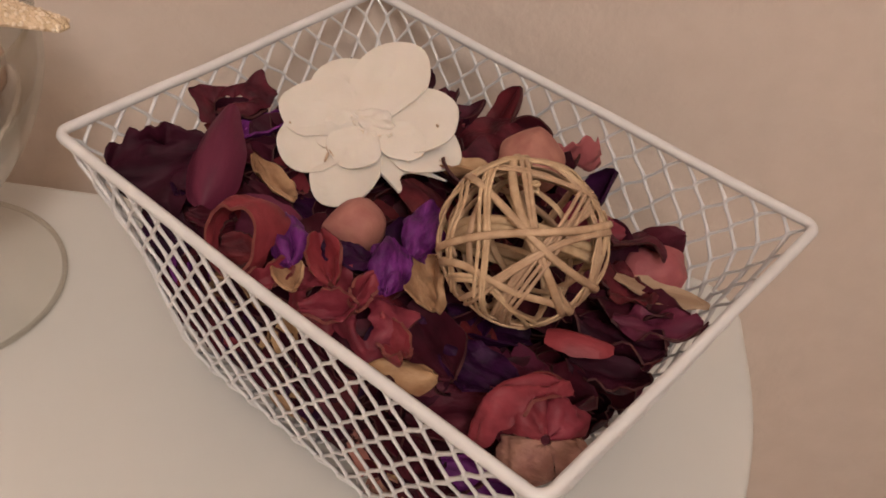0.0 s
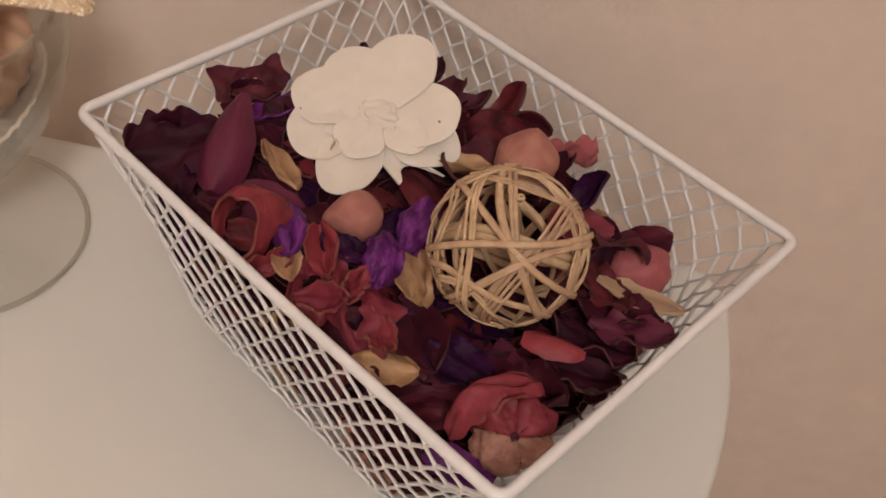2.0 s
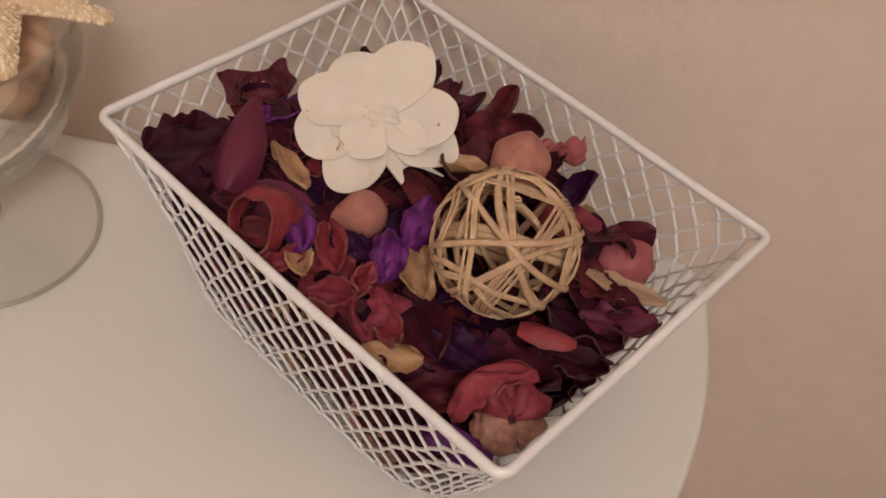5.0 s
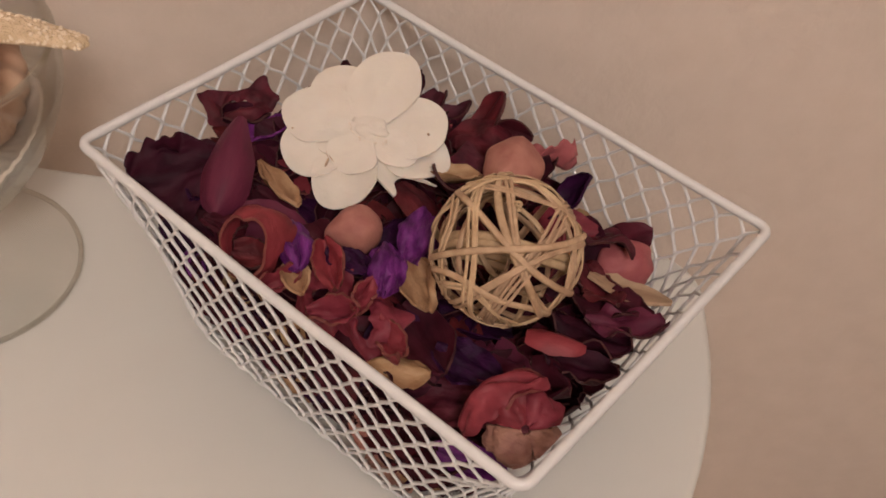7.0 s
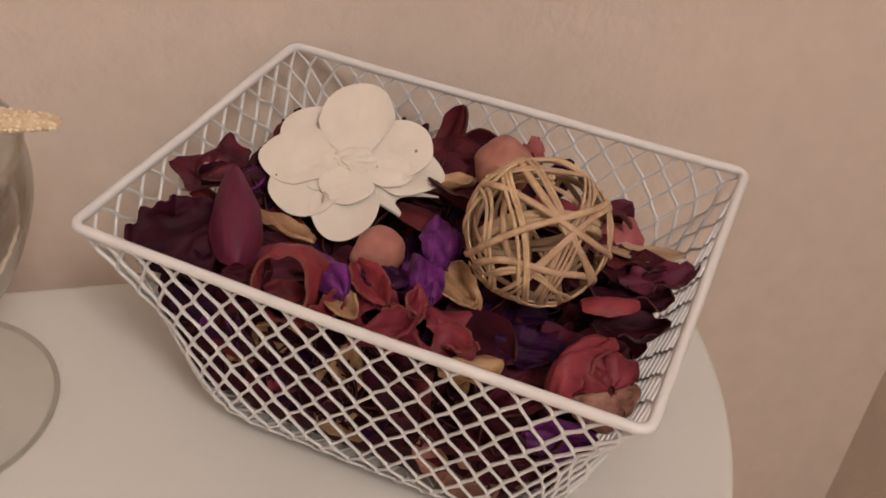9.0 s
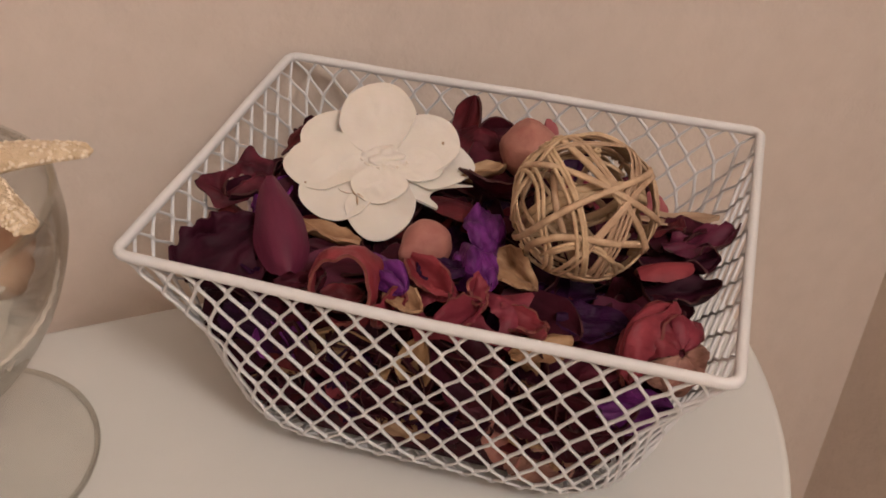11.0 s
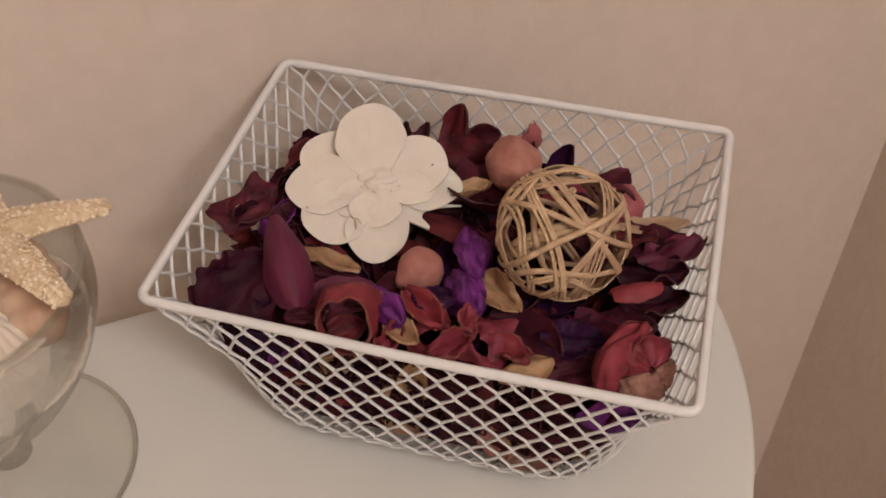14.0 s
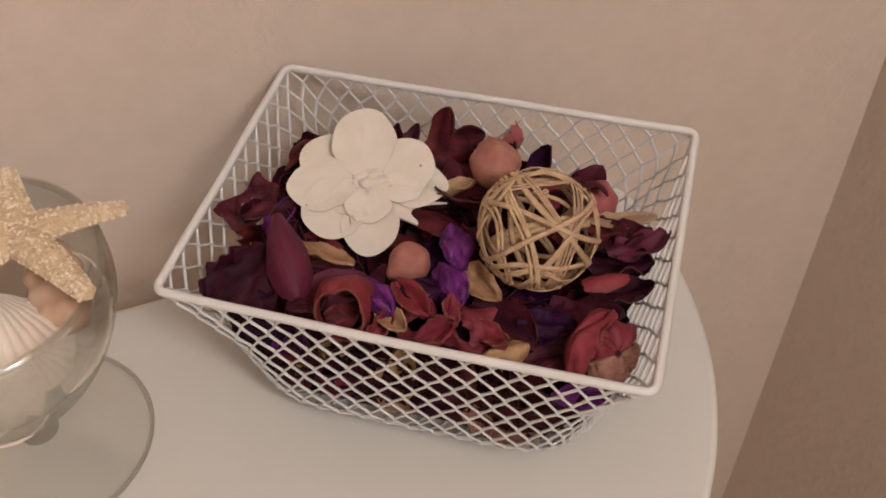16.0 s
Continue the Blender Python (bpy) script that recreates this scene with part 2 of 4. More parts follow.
def sheet(place, nu, nv, thick, wrap=False):
    """A thin solid skin over place(i, j), a grid of points: two faces and the rim between them. wrap closes it in j."""
    bm = bmesh.new()
    g = [[Vector(place(i / nu, j / nv)) for j in range(nv + (0 if wrap else 1))] for i in range(nu + 1)]
    m = len(g[0])
    top, low = [], []
    for i in range(nu + 1):
        t_row, l_row = [], []
        for j in range(m):
            du = g[min(i + 1, nu)][j] - g[max(i - 1, 0)][j]
            dv = g[i][(j + 1) % m if wrap else min(j + 1, m - 1)] - g[i][(j - 1) % m if wrap else max(j - 1, 0)]
            nrm = du.cross(dv)
            nrm = nrm.normalized() if nrm.length > 1e-12 else Vector((0, 0, 1))
            t_row.append(bm.verts.new(g[i][j] + nrm * thick / 2))
            l_row.append(bm.verts.new(g[i][j] - nrm * thick / 2))
        top.append(t_row)
        low.append(l_row)
    span = m if wrap else m - 1
    for i in range(nu):
        for j in range(span):
            k = (j + 1) % m
            bm.faces.new((top[i][j], top[i + 1][j], top[i + 1][k], top[i][k]))
            bm.faces.new((low[i][j], low[i][k], low[i + 1][k], low[i + 1][j]))
    rim = []
    for j in range(span):
        k = (j + 1) % m
        rim.append(bm.faces.new((top[0][j], top[0][k], low[0][k], low[0][j])))
        rim.append(bm.faces.new((top[nu][j], low[nu][j], low[nu][k], top[nu][k])))
    if not wrap:
        for i in range(nu):
            rim.append(bm.faces.new((top[i][0], low[i][0], low[i + 1][0], top[i + 1][0])))
            rim.append(bm.faces.new((top[i][-1], top[i + 1][-1], low[i + 1][-1], low[i][-1])))
    for f in rim:
        f.material_index = 1
        for e in f.edges:
            e.smooth = False
    bmesh.ops.remove_doubles(bm, verts=bm.verts[:], dist=0.00001)
    return bm


def rough_noise(x, y, z, seed):
    return noise.noise(Vector((x + seed * 7.31, y - seed * 3.7, z + seed * 1.9)))


# ---- the room ----
def slab(name, u0, u1, n0, n1, z0, z1, mat, label, category):
    c = (at_wall(u0, n0, z0) + at_wall(u1, n1, z1)) / 2
    half = ((u1 - u0) / 2, (n1 - n0) / 2, (z1 - z0) / 2)
    bm = box_bm([-h for h in half], half)
    return thing(name, bm, mat, Matrix.Translation(c) @ pose(0, 0, 0, 0, 0, WALL_TURN), label, category, kind="structure", smooth=False)


U0, U1, N1 = -1.5, 0.395, 2.1
slab("wall_back", U0 - 0.1, U1 + 0.1, WALL_N - 0.1, WALL_N, FLOOR_Z, CEIL_Z, PAINT, "beige painted wall with fine roller texture", "wall")
slab("wall_side", U1, U1 + 0.1, WALL_N, N1, FLOOR_Z, CEIL_Z, PAINT, "beige painted side wall in shade", "wall")
slab("wall_far_side", U0 - 0.1, U0, WALL_N, N1, FLOOR_Z, CEIL_Z, PAINT, "beige painted wall of the room", "wall")
slab("wall_front", U0 - 0.1, U1 + 0.1, N1, N1 + 0.1, FLOOR_Z, CEIL_Z, PAINT, "beige painted wall of the room", "wall")
slab("floor", U0 - 0.1, U1 + 0.1, WALL_N - 0.1, N1 + 0.1, FLOOR_Z - 0.1, FLOOR_Z, FLOORING, "unseen wooden floor of the room, toned pale to bounce light", "floor")
slab("ceiling", U0 - 0.1, U1 + 0.1, WALL_N - 0.1, N1 + 0.1, CEIL_Z, CEIL_Z + 0.1, CEILING, "plain white painted ceiling", "ceiling")


def disc_bm(r, z0, z1, seg=48, bevel=0.0):
    bm = bmesh.new()
    bmesh.ops.create_cone(bm, cap_ends=True, segments=seg, radius1=r, radius2=r, depth=z1 - z0)
    bmesh.ops.translate(bm, verts=bm.verts[:], vec=(0, 0, (z0 + z1) / 2))
    if bevel:
        bmesh.ops.bevel(bm, geom=[e for e in bm.edges if len(e.link_faces) == 2 and any(len(f.verts) > 4 for f in e.link_faces)], offset=bevel, segments=3, affect="EDGES")
    return bm


fixture = tagged(new("ceiling_lamp"), "round white ceiling lamp with a warm glow", "lamp")
fixture.matrix_basis = Matrix.Translation(at_wall(LAMP_U, LAMP_N, CEIL_Z))
part("base_plate", disc_bm(0.14, -0.03, 0.0, bevel=0.004), CEILING, fixture)
part("diffuser", disc_bm(0.13, -0.065, -0.03, bevel=0.008), DIFFUSER, fixture, "glowing frosted diffuser")


# ---- the half-round table ----
def table_top_bm(thick):
    """Half-round outline with a flat back and rounded back corners, in wall coordinates."""
    uc, nc, r, back, rc = -0.1028, -0.0281, 0.250, -0.087, 0.030
    outline = []
    for k in range(65):
        a = math.pi * k / 64
        outline.append((uc + r * math.cos(a), nc + r * math.sin(a)))
    for sgn in (-1, 1):
        cx, cy = uc + sgn * (r - rc), back + rc
        arc = [(cx + sgn * rc * math.cos(b), cy - rc * math.sin(b)) for b in [radians(6 + 84 * k / 10) for k in range(11)]]
        outline += arc if sgn < 0 else arc[::-1]
    bm = bmesh.new()
    vs = [bm.verts.new(at_wall(u, n, TABLE_Z)) for u, n in outline]
    f = bm.faces.new(vs)
    ext = bmesh.ops.extrude_face_region(bm, geom=[f])
    bmesh.ops.translate(bm, verts=[v for v in ext["geom"] if isinstance(v, bmesh.types.BMVert)], vec=(0, 0, -thick))
    bmesh.ops.recalc_face_normals(bm, faces=bm.faces)
    edges = [e for e in bm.edges if len(e.link_faces) == 2 and any(len(q.verts) > 4 for q in e.link_faces) and any(len(q.verts) == 4 for q in e.link_faces)]
    bmesh.ops.bevel(bm, geom=edges, offset=0.004, segments=4, affect="EDGES", profile=0.5)
    return bm


table = tagged(new("console_table"), "white half-round console table standing against the wall", "table")
top = part("tabletop", table_top_bm(0.022), LACQUER, table, "smooth white lacquered top with a rounded edge")
for p in top.data.polygons:
    p.use_smooth = len(p.vertices) == 4
for u, n in ((-0.30, -0.04), (0.095, -0.04), (-0.103, 0.17)):
    leg_bm = bmesh.new()
    bmesh.ops.create_cone(leg_bm, cap_ends=True, segments=16, radius1=0.014, radius2=0.020, depth=TABLE_Z - FLOOR_Z - 0.022)
    bmesh.ops.translate(leg_bm, verts=leg_bm.verts[:], vec=at_wall(u, n, (FLOOR_Z + TABLE_Z - 0.022) / 2))
    part("leg", leg_bm, LACQUER, table)


# ---- the wire basket ----
RIM_X, RIM_Y, RIM_Z = 0.1108, 0.0825, 0.0867
BOT_Z = TABLE_Z + 0.0012


def section(s, hx, hy, r):
    """A point on a rounded rectangle; s runs 0..4 round it, one unit a side, from the front left corner."""
    side, f = int(s) % 4, s - int(s)
    ends = [(-hx, -hy), (hx, -hy), (hx, hy), (-hx, hy)]
    ax, ay = ends[side]
    bx, by = ends[(side + 1) % 4]
    x, y = ax + (bx - ax) * f, ay + (by - ay) * f
    qx, qy = max(abs(x) - (hx - r), 0), max(abs(y) - (hy - r), 0)
    if qx > 0 and qy > 0:
        big = max(qx, qy)
        far = math.hypot(qx, qy)
        k = big / far
        x = math.copysign(hx - r + qx * k, x)
        y = math.copysign(hy - r + qy * k, y)
    return x, y


PROFILE = ((0.0, RIM_Z), (0.0034, 0.058), (0.0065, 0.033), (0.0096, 0.010), (0.0128, 0.000), (0.0185, -0.0080), (0.0280, -0.0135), (0.0400, BOT_Z))
_len = [0.0]
for (d0, z0), (d1, z1) in zip(PROFILE, PROFILE[1:]):
    _len.append(_len[-1] + math.hypot(d1 - d0, z1 - z0))


def profile_at(v):
    """Inset and height of the basket's wall, v from the rim (0) to the foot (1)."""
    s = min(max(v, 0), 1) * _len[-1]
    for k in range(len(PROFILE) - 1):
        if s <= _len[k + 1]:
            f = (s - _len[k]) / (_len[k + 1] - _len[k])
            return tuple(PROFILE[k][q] + (PROFILE[k + 1][q] - PROFILE[k][q]) * f for q in (0, 1))
    return PROFILE[-1]


def inset_at(z):
    for (d0, z0), (d1, z1) in zip(PROFILE, PROFILE[1:]):
        if z >= z1:
            return d0 + (d1 - d0) * (z0 - z) / (z0 - z1)
    return PROFILE[-1][0]


def x_inset(d):
    """The short sides lean in more than the long ones."""
    return 2.35 * min(d, 0.0096) + max(0, d - 0.0096)


def basket_point(s, v):
    """The basket's wall: s round it, v from the rim to the foot; the corners grow rounder downwards."""
    d, z = profile_at(v)
    g, side = 2 * (s - int(s)) - 1, int(s) % 4
    k = min(1.45, RIM_X / (RIM_X - x_inset(d)) if side % 2 == 0 else RIM_Y / (RIM_Y - d))
    s = side + min(0.9999, (k * g - (k - 1) * g ** 3 + 1) / 2)
    r = 0.004 + 0.033 * min(1, v * 3.0)
    x, y = section(s, RIM_X - x_inset(d), RIM_Y - d, r)
    x += 0.0030 * max(0, x / RIM_X) * min(1, d / 0.0096)
    return Vector((x, y, z))


COLS, ROWS_DOWN = (18, 11, 16, 11), 7
WIRE = 0.00062
basket = tagged(new("wire_basket"), "white enamelled wire basket full of potpourri on the table", "basket")
rnd = random.Random(4)
rim_bm = bmesh.new()
rim_pts, RIM_R = [], 0.0050
for s, (ux, uy) in enumerate(((1, 0), (0, 1), (-1, 0), (0, -1))):
    vx, vy = uy, -ux                     # outward from this side
    run, out = (RIM_X, RIM_Y) if s % 2 == 0 else (RIM_Y, RIM_X)
    for k in range(23):                  # the straight run, slightly wavy and bowed
        f = k / 22
        e = (2 * f - 1) * (run - RIM_R)
        dz = 0.0004 * math.sin(f * 9 + s * 2) * math.sin(f * math.pi) - 0.0014 * math.sin(f * math.pi) * (1 if s == 0 else 0.3)
        rim_pts.append(Vector((ux * e + vx * out, uy * e + vy * out, RIM_Z + dz)))
    for k in range(1, 7):                # the bent corner
        a = radians(90 * k / 7)
        e, o = run - RIM_R + RIM_R * math.sin(a), out - RIM_R + RIM_R * math.cos(a)
        rim_pts.append(Vector((ux * e + vx * o, uy * e + vy * o, RIM_Z)))
tube(rim_bm, rim_pts, 0.0021, 10, closed=True)
part("rim", rim_bm, ENAMEL, basket, "thick white rim wire")
ROUND = sum(COLS)
knots = {}


def side_of(i):
    """Where the half column i lies round the basket, as section() counts."""
    i = i % (2 * ROUND)
    for s, n in enumerate(COLS):
        if i < 2 * n:
            return s + i / (2 * n)
        i -= 2 * n
    return 0.0


def knot(i, j):
    """Lattice knot i half columns round, j half rows down."""
    key = (i % (2 * ROUND), j)
    if key not in knots:
        q = 0.10 if 0 < j < 2 * ROWS_DOWN else 0
        knots[key] = (rnd.uniform(-q, q), rnd.uniform(-q, q))
    dx, dy = knots[key]
    return basket_point(side_of(key[0] + dx) % 4, (j + dy) / (2 * ROWS_DOWN))


def lattice_wire(i, d):
    """One zigzag wire from the rim to the foot."""
    pts, taper = [], []
    for j in range(2 * ROWS_DOWN):
        a, c = knot(i + (d if j % 2 else 0), j), knot(i + (0 if j % 2 else d), j + 1)
        pts += [a, a.lerp(c, 0.13) + Vector((0, 0, -0.0006)), a.lerp(c, 0.5), a.lerp(c, 0.87) + Vector((0, 0, 0.0006))]
        taper += [1.25, 1.15, 0.95, 1.15]
    pts.append(c)
    taper.append(1.25)
    bm = bmesh.new()
    tube(bm, pts, WIRE, 6, taper=taper, flat=1.25, up=lambda p: Vector((p.x, p.y, 0.02)).normalized())
    return bm


for i in range(0, 2 * ROUND, 2):
    for d in (-1, 1):
        part("wire", lattice_wire(i, d), ENAMEL, basket)
BX_IN, BY_IN = RIM_X - x_inset(0.040), RIM_Y - 0.040
for k in range(-9, 10):
    for sgn in (-1, 1):
        pts = []
        for f in range(21):
            x = -BX_IN + 2 * BX_IN * f / 20
            y = k * 0.0138 + sgn * x
            if abs(y) < BY_IN:
                pts.append(Vector((x, y, BOT_Z)))
        if len(pts) > 1:
            bm = bmesh.new()
            tube(bm, pts, WIRE, 5)
            part("bottom_wire", bm, ENAMEL, basket)


# ---- dried petals, husks and pods ----
def petal_bm(L, W, cup=0.3, curl=0.5, wave=0.1, ragged=0.0, point=1.0, thick=0.0006, seed=1, nu=13, nv=10, blunt=0.62):
    """A dried petal along x: cup bends its sides up, curl bends its length, wave ruffles and creases it."""
    def place(a, b):
        v = 2 * b - 1
        w = W / 2 * max(0.04, math.sin(math.pi * min(1, a * 0.94 + 0.05) ** point) ** blunt)
        w *= 1 + ragged * rough_noise(a * 9, v * 2, 0, seed) + 0.12 * rough_noise(a * 4, v, 4, seed)
        ang = curl * (a - 0.5)
        x = (math.sin(ang) / curl if abs(curl) > 0.05 else a - 0.5) * L
        z = (1 - math.cos(ang)) / curl * L if abs(curl) > 0.05 else 0
        z += cup * w * (v * v - 0.3)
        ruffle = 1.4 * wave * W * rough_noise(a * 2.6, v * 1.7, 0.5, seed) + 0.6 * ragged * W * rough_noise(a * 6, v * 4, 2, seed) * v * v
        crease = abs(rough_noise(a * 3.2, v * 3.6, 7, seed))
        ruffle += 0.55 * wave * W * (0.35 - crease) + 0.05 * W * max(0, 1 - abs(v) * 5) * (1 if wave > 0.04 else 0)
        edge = 0.35 * wave * W * rough_noise(a * 7, v * 3, 9, seed) * abs(v) ** 3
        return x, v * w * (1 - 0.25 * abs(cup)), z + ruffle + edge
    return sheet(place, nu, nv, thick)


def dome_bm(R, points=3, hole=0.6, reach=1.7, lobe=0.45, flare=0.35, long=1.0, wave=0.12, thick=0.001, seed=1, nu=12, nv=54):
    """A hollow domed husk opening towards +z: a skin round the opening, drawn out into pointed lips behind."""
    ph = seed * 0.77

    def place(a, b):
        th = math.tau * b
        tip = (0.5 + 0.5 * math.cos(points * th + ph)) ** 2.2
        start = hole * (1 + 0.28 * math.cos(th + ph) + 0.22 * rough_noise(math.cos(th) * 1.3, math.sin(th) * 1.3, 1, seed))
        end = reach + lobe * (tip - 0.35) + 0.18 * rough_noise(math.cos(th) * 2.2, math.sin(th) * 2.2, 4, seed)
        q = start + (end - start) * a
        r = R * (1 + flare * tip * a ** 3 + 0.10 * (1 - a) ** 6 + wave * rough_noise(math.cos(th) * 1.6, math.sin(th) * 1.6, q * 1.4, seed) + 0.3 * wave * rough_noise(math.cos(th) * 5, math.sin(th) * 5, q * 4, seed + 1))
        return r * math.sin(q) * math.cos(th) * long, r * math.sin(q) * math.sin(th), r * math.cos(q)
    return sheet(place, nu, nv, thick, wrap=True)


def opening(x, y, z, ax, ay, az, spin=0):
    """Placement of a domed husk whose opening looks along (ax, ay, az)."""
    return Matrix.Translation((x, y, z)) @ Vector((ax, ay, az)).to_track_quat("Z", "Y").to_matrix().to_4x4() @ pose(0, 0, 0, 0, 0, spin)


def husk_bm(R, points=4, depth=0.35, star=0.4, hole=0.3, off=0.25, cut=0.0, wave=0.12, thick=0.0007, seed=1, nu=9, nv=60):
    """A cut, cupped husk: a skin with pointed arms and an opening in it; cut leaves out part of the ring."""
    span = math.tau * (1 - cut)

    def place(a, b):
        th = span * b
        k = abs(math.sin(points * (th + 0.35 * math.sin(th + seed)) / 2))
        ro = R * (1.12 - star * 0.95 * k ** 0.6 + 0.10 * rough_noise(math.cos(th) * 2, math.sin(th) * 2, 0, seed))
        ri = min(0.72 * ro, hole * R * (1 + 0.5 * math.cos(2 * th + seed) + 0.3 * rough_noise(math.cos(th) * 1.5, math.sin(th) * 1.5, 5, seed)))
        r = ri + (ro - ri) * a
        x, y = r * math.cos(th) + off * R * (1 - a), r * math.sin(th)
        q = r / R
        z = -depth * R * q * q + wave * R * rough_noise(x / R * 1.3, y / R * 1.3, 3, seed) * 2.2
        z += 0.40 * R * star * (1 - k) * max(0, a - 0.35) ** 1.5
        z += 0.10 * R * (1 - a) ** 3 + 0.035 * R * rough_noise(x / R * 5, y / R * 5, 8, seed)
        return x, y, z
    return sheet(place, nu, nv, thick, wrap=not cut)


def torn_husk_bm(R, arms, hole=0.4, off=(0.0, 0.0), bulge=0.45, wave=0.12, thick=0.0014, seed=1, nu=10, nv=72):
    """A torn seed husk: a thick bulging skin round an opening, drawn out into arms, each (degrees, length, lift)."""
    def place(a, b):
        th = math.tau * b
        ro, up = R * (1 + 0.12 * rough_noise(math.cos(th) * 2, math.sin(th) * 2, 0, seed)), 0.0
        for ang, length, lift in arms:
            q = (th - radians(ang) + math.pi) % math.tau - math.pi
            k = math.exp(-abs(q / 0.40) ** 1.05)
            ro += (length - R) * k
            up += lift * k
        ri = hole * R * (1 + 0.45 * math.cos(2 * th + seed) + 0.35 * rough_noise(math.cos(th) * 1.6, math.sin(th) * 1.6, 5, seed))
        ri = min(ri, 0.7 * ro)
        r = ri + (ro - ri) * a
        x, y = r * math.cos(th) + off[0] * (1 - a), r * math.sin(th) + off[1] * (1 - a)
        q = min(1.3, r / R)
        z = -bulge * R * q * q + up * a ** 2 + 0.25 * R * math.sin(math.pi * a) - 0.22 * R * (1 - a) ** 2
        z += 2.0 * wave * R * rough_noise(x / R * 1.2, y / R * 1.2, 3, seed) + 0.05 * R * rough_noise(x / R * 5, y / R * 5, 8, seed)
        return x, y, z
    return sheet(place, nu, nv, thick, wrap=True)


def pod_bm(R, long=1.0, tip=0.25, lumps=0.06, seed=1, ridges=0):
    bm = bmesh.new()
    bmesh.ops.create_icosphere(bm, subdivisions=4, radius=1)
    for v in bm.verts:
        d = v.co.normalized()
        k = 1 + lumps * rough_noise(d.x * 1.6, d.y * 1.6, d.z * 1.6, seed) + 0.02 * rough_noise(d.x * 6, d.y * 6, d.z * 6, seed)
        k -= 1.1 * lumps * max(0, 0.16 - abs(rough_noise(d.x * 2.6, d.y * 2.6, d.z * 2.6, seed + 3)))
        k += tip * max(0, -d.x) ** 10
        if ridges:
            k *= 1 - 0.05 * abs(math.sin(math.atan2(d.y, d.z) * ridges / 2)) ** 0.5
        v.co = Vector((d.x * R * long * k, d.y * R * k, d.z * R * k))
    return bm


def facing(x, y, z, rz=0, lean=0, side=0, spin=0):
    """A pose: spin in its own plane, then lean about x and side about y, then turned by rz."""
    return Matrix.Translation((x, y, z)) @ pose(0, 0, 0, lean, side, rz) @ pose(0, 0, 0, 0, 0, spin)


GROUP = "potpourri pieces"


def within(p, margin):
    """The nearest place to p on the inner side of the wire, whose corners are round."""
    hx, hy = inner(max(p.z, BOT_Z), margin)
    x, y = min(max(p.x, -hx), hx), min(max(p.y, -hy), hy)
    r = min(0.030, hy * 0.9) if p.z < 0.060 else 0.012
    qx, qy = abs(x) - (hx - r), abs(y) - (hy - r)
    far = math.hypot(qx, qy)
    if qx > 0 and qy > 0 and far > r:
        x, y = math.copysign(hx - r + qx * r / far, x), math.copysign(hy - r + qy * r / far, y)
    return Vector((x, y, p.z))


def overhang(mesh, m, margin=0.0025):
    """How far a mesh placed by m reaches past the wire, along x and along y."""
    past = Vector((0, 0, 0))
    for v in mesh.vertices:
        p = m @ v.co
        if p.z < RIM_Z - 0.001:
            d = p - within(p, margin)
            for q in (0, 1):
                if abs(d[q]) > abs(past[q]):
                    past[q] = d[q]
    return past


def tuck(mesh, m, margin=0.0025):
    """Press the points that reach past the wire back against its inner side."""
    back = m.inverted()
    for v in mesh.vertices:
        p = m @ v.co
        if p.z < RIM_Z - 0.001:
            v.co = back @ within(p, margin)


def piece(name, bm, mat, m, label, category):
    ob = thing(name, bm, mat, m, label, category, GROUP)
    tuck(ob.data, m)
    return ob


# the potpourri's height over the basket's floor
def heap(x, y):
    h = 0.071
    h -= 0.012 * min(1, max(0, (x - 0.02) / 0.05))
    h += 0.006 * min(1, max(0, (-x - 0.02) / 0.05))
    corner = min(1, max(0, (x - 0.058) / 0.03)) * min(1, max(0, (y - 0.018) / 0.03))
    h -= (h - BOT_Z - 0.004) * corner
    h -= 0.016 * min(1, max(0, (x - 0.072) / 0.022))
    return h


def inner(z, gap):
    d = inset_at(z)
    return RIM_X - x_inset(d) - gap, RIM_Y - d - gap


def bed_bm():
    """The packed core of the heap: a lumpy mound whose surface is broken into folded flakes."""
    def place(a, b):
        th = math.tau * b
        c, s = math.cos(th), math.sin(th)
        k = 1 / max(abs(c), abs(s))
        k = min(k, 1.22)
        hx, hy = inner(0.014, 0.010)
        x, y = c * k * hx * min(1, a * 1.25), s * k * hy * min(1, a * 1.25)
        z = max(BOT_Z + 0.006, heap(x, y) - 0.018) + 0.007 * rough_noise(x * 55, y * 55, 0, 3) + 0.004 * rough_noise(x * 150, y * 150, 0, 5)
        if a > 0.8:
            q = (a - 0.8) / 0.2
            z = z + (BOT_Z + 0.003 - z) * q
            x, y = x * (1 - 0.10 * q ** 3), y * (1 - 0.10 * q ** 3)
        z = max(z, BOT_Z + 0.003)
        mx, my = inner(z, 0.004)
        return min(max(x, -mx), mx), min(max(y, -my), my), z
    return sheet(place, 36, 90, 0.0008, wrap=True)


thing("potpourri_bed", bed_bm(), PLUM, Matrix.Identity(4), "packed dark plum dried petals filling the basket", "potpourri", GROUP, "stuff", smooth=False)

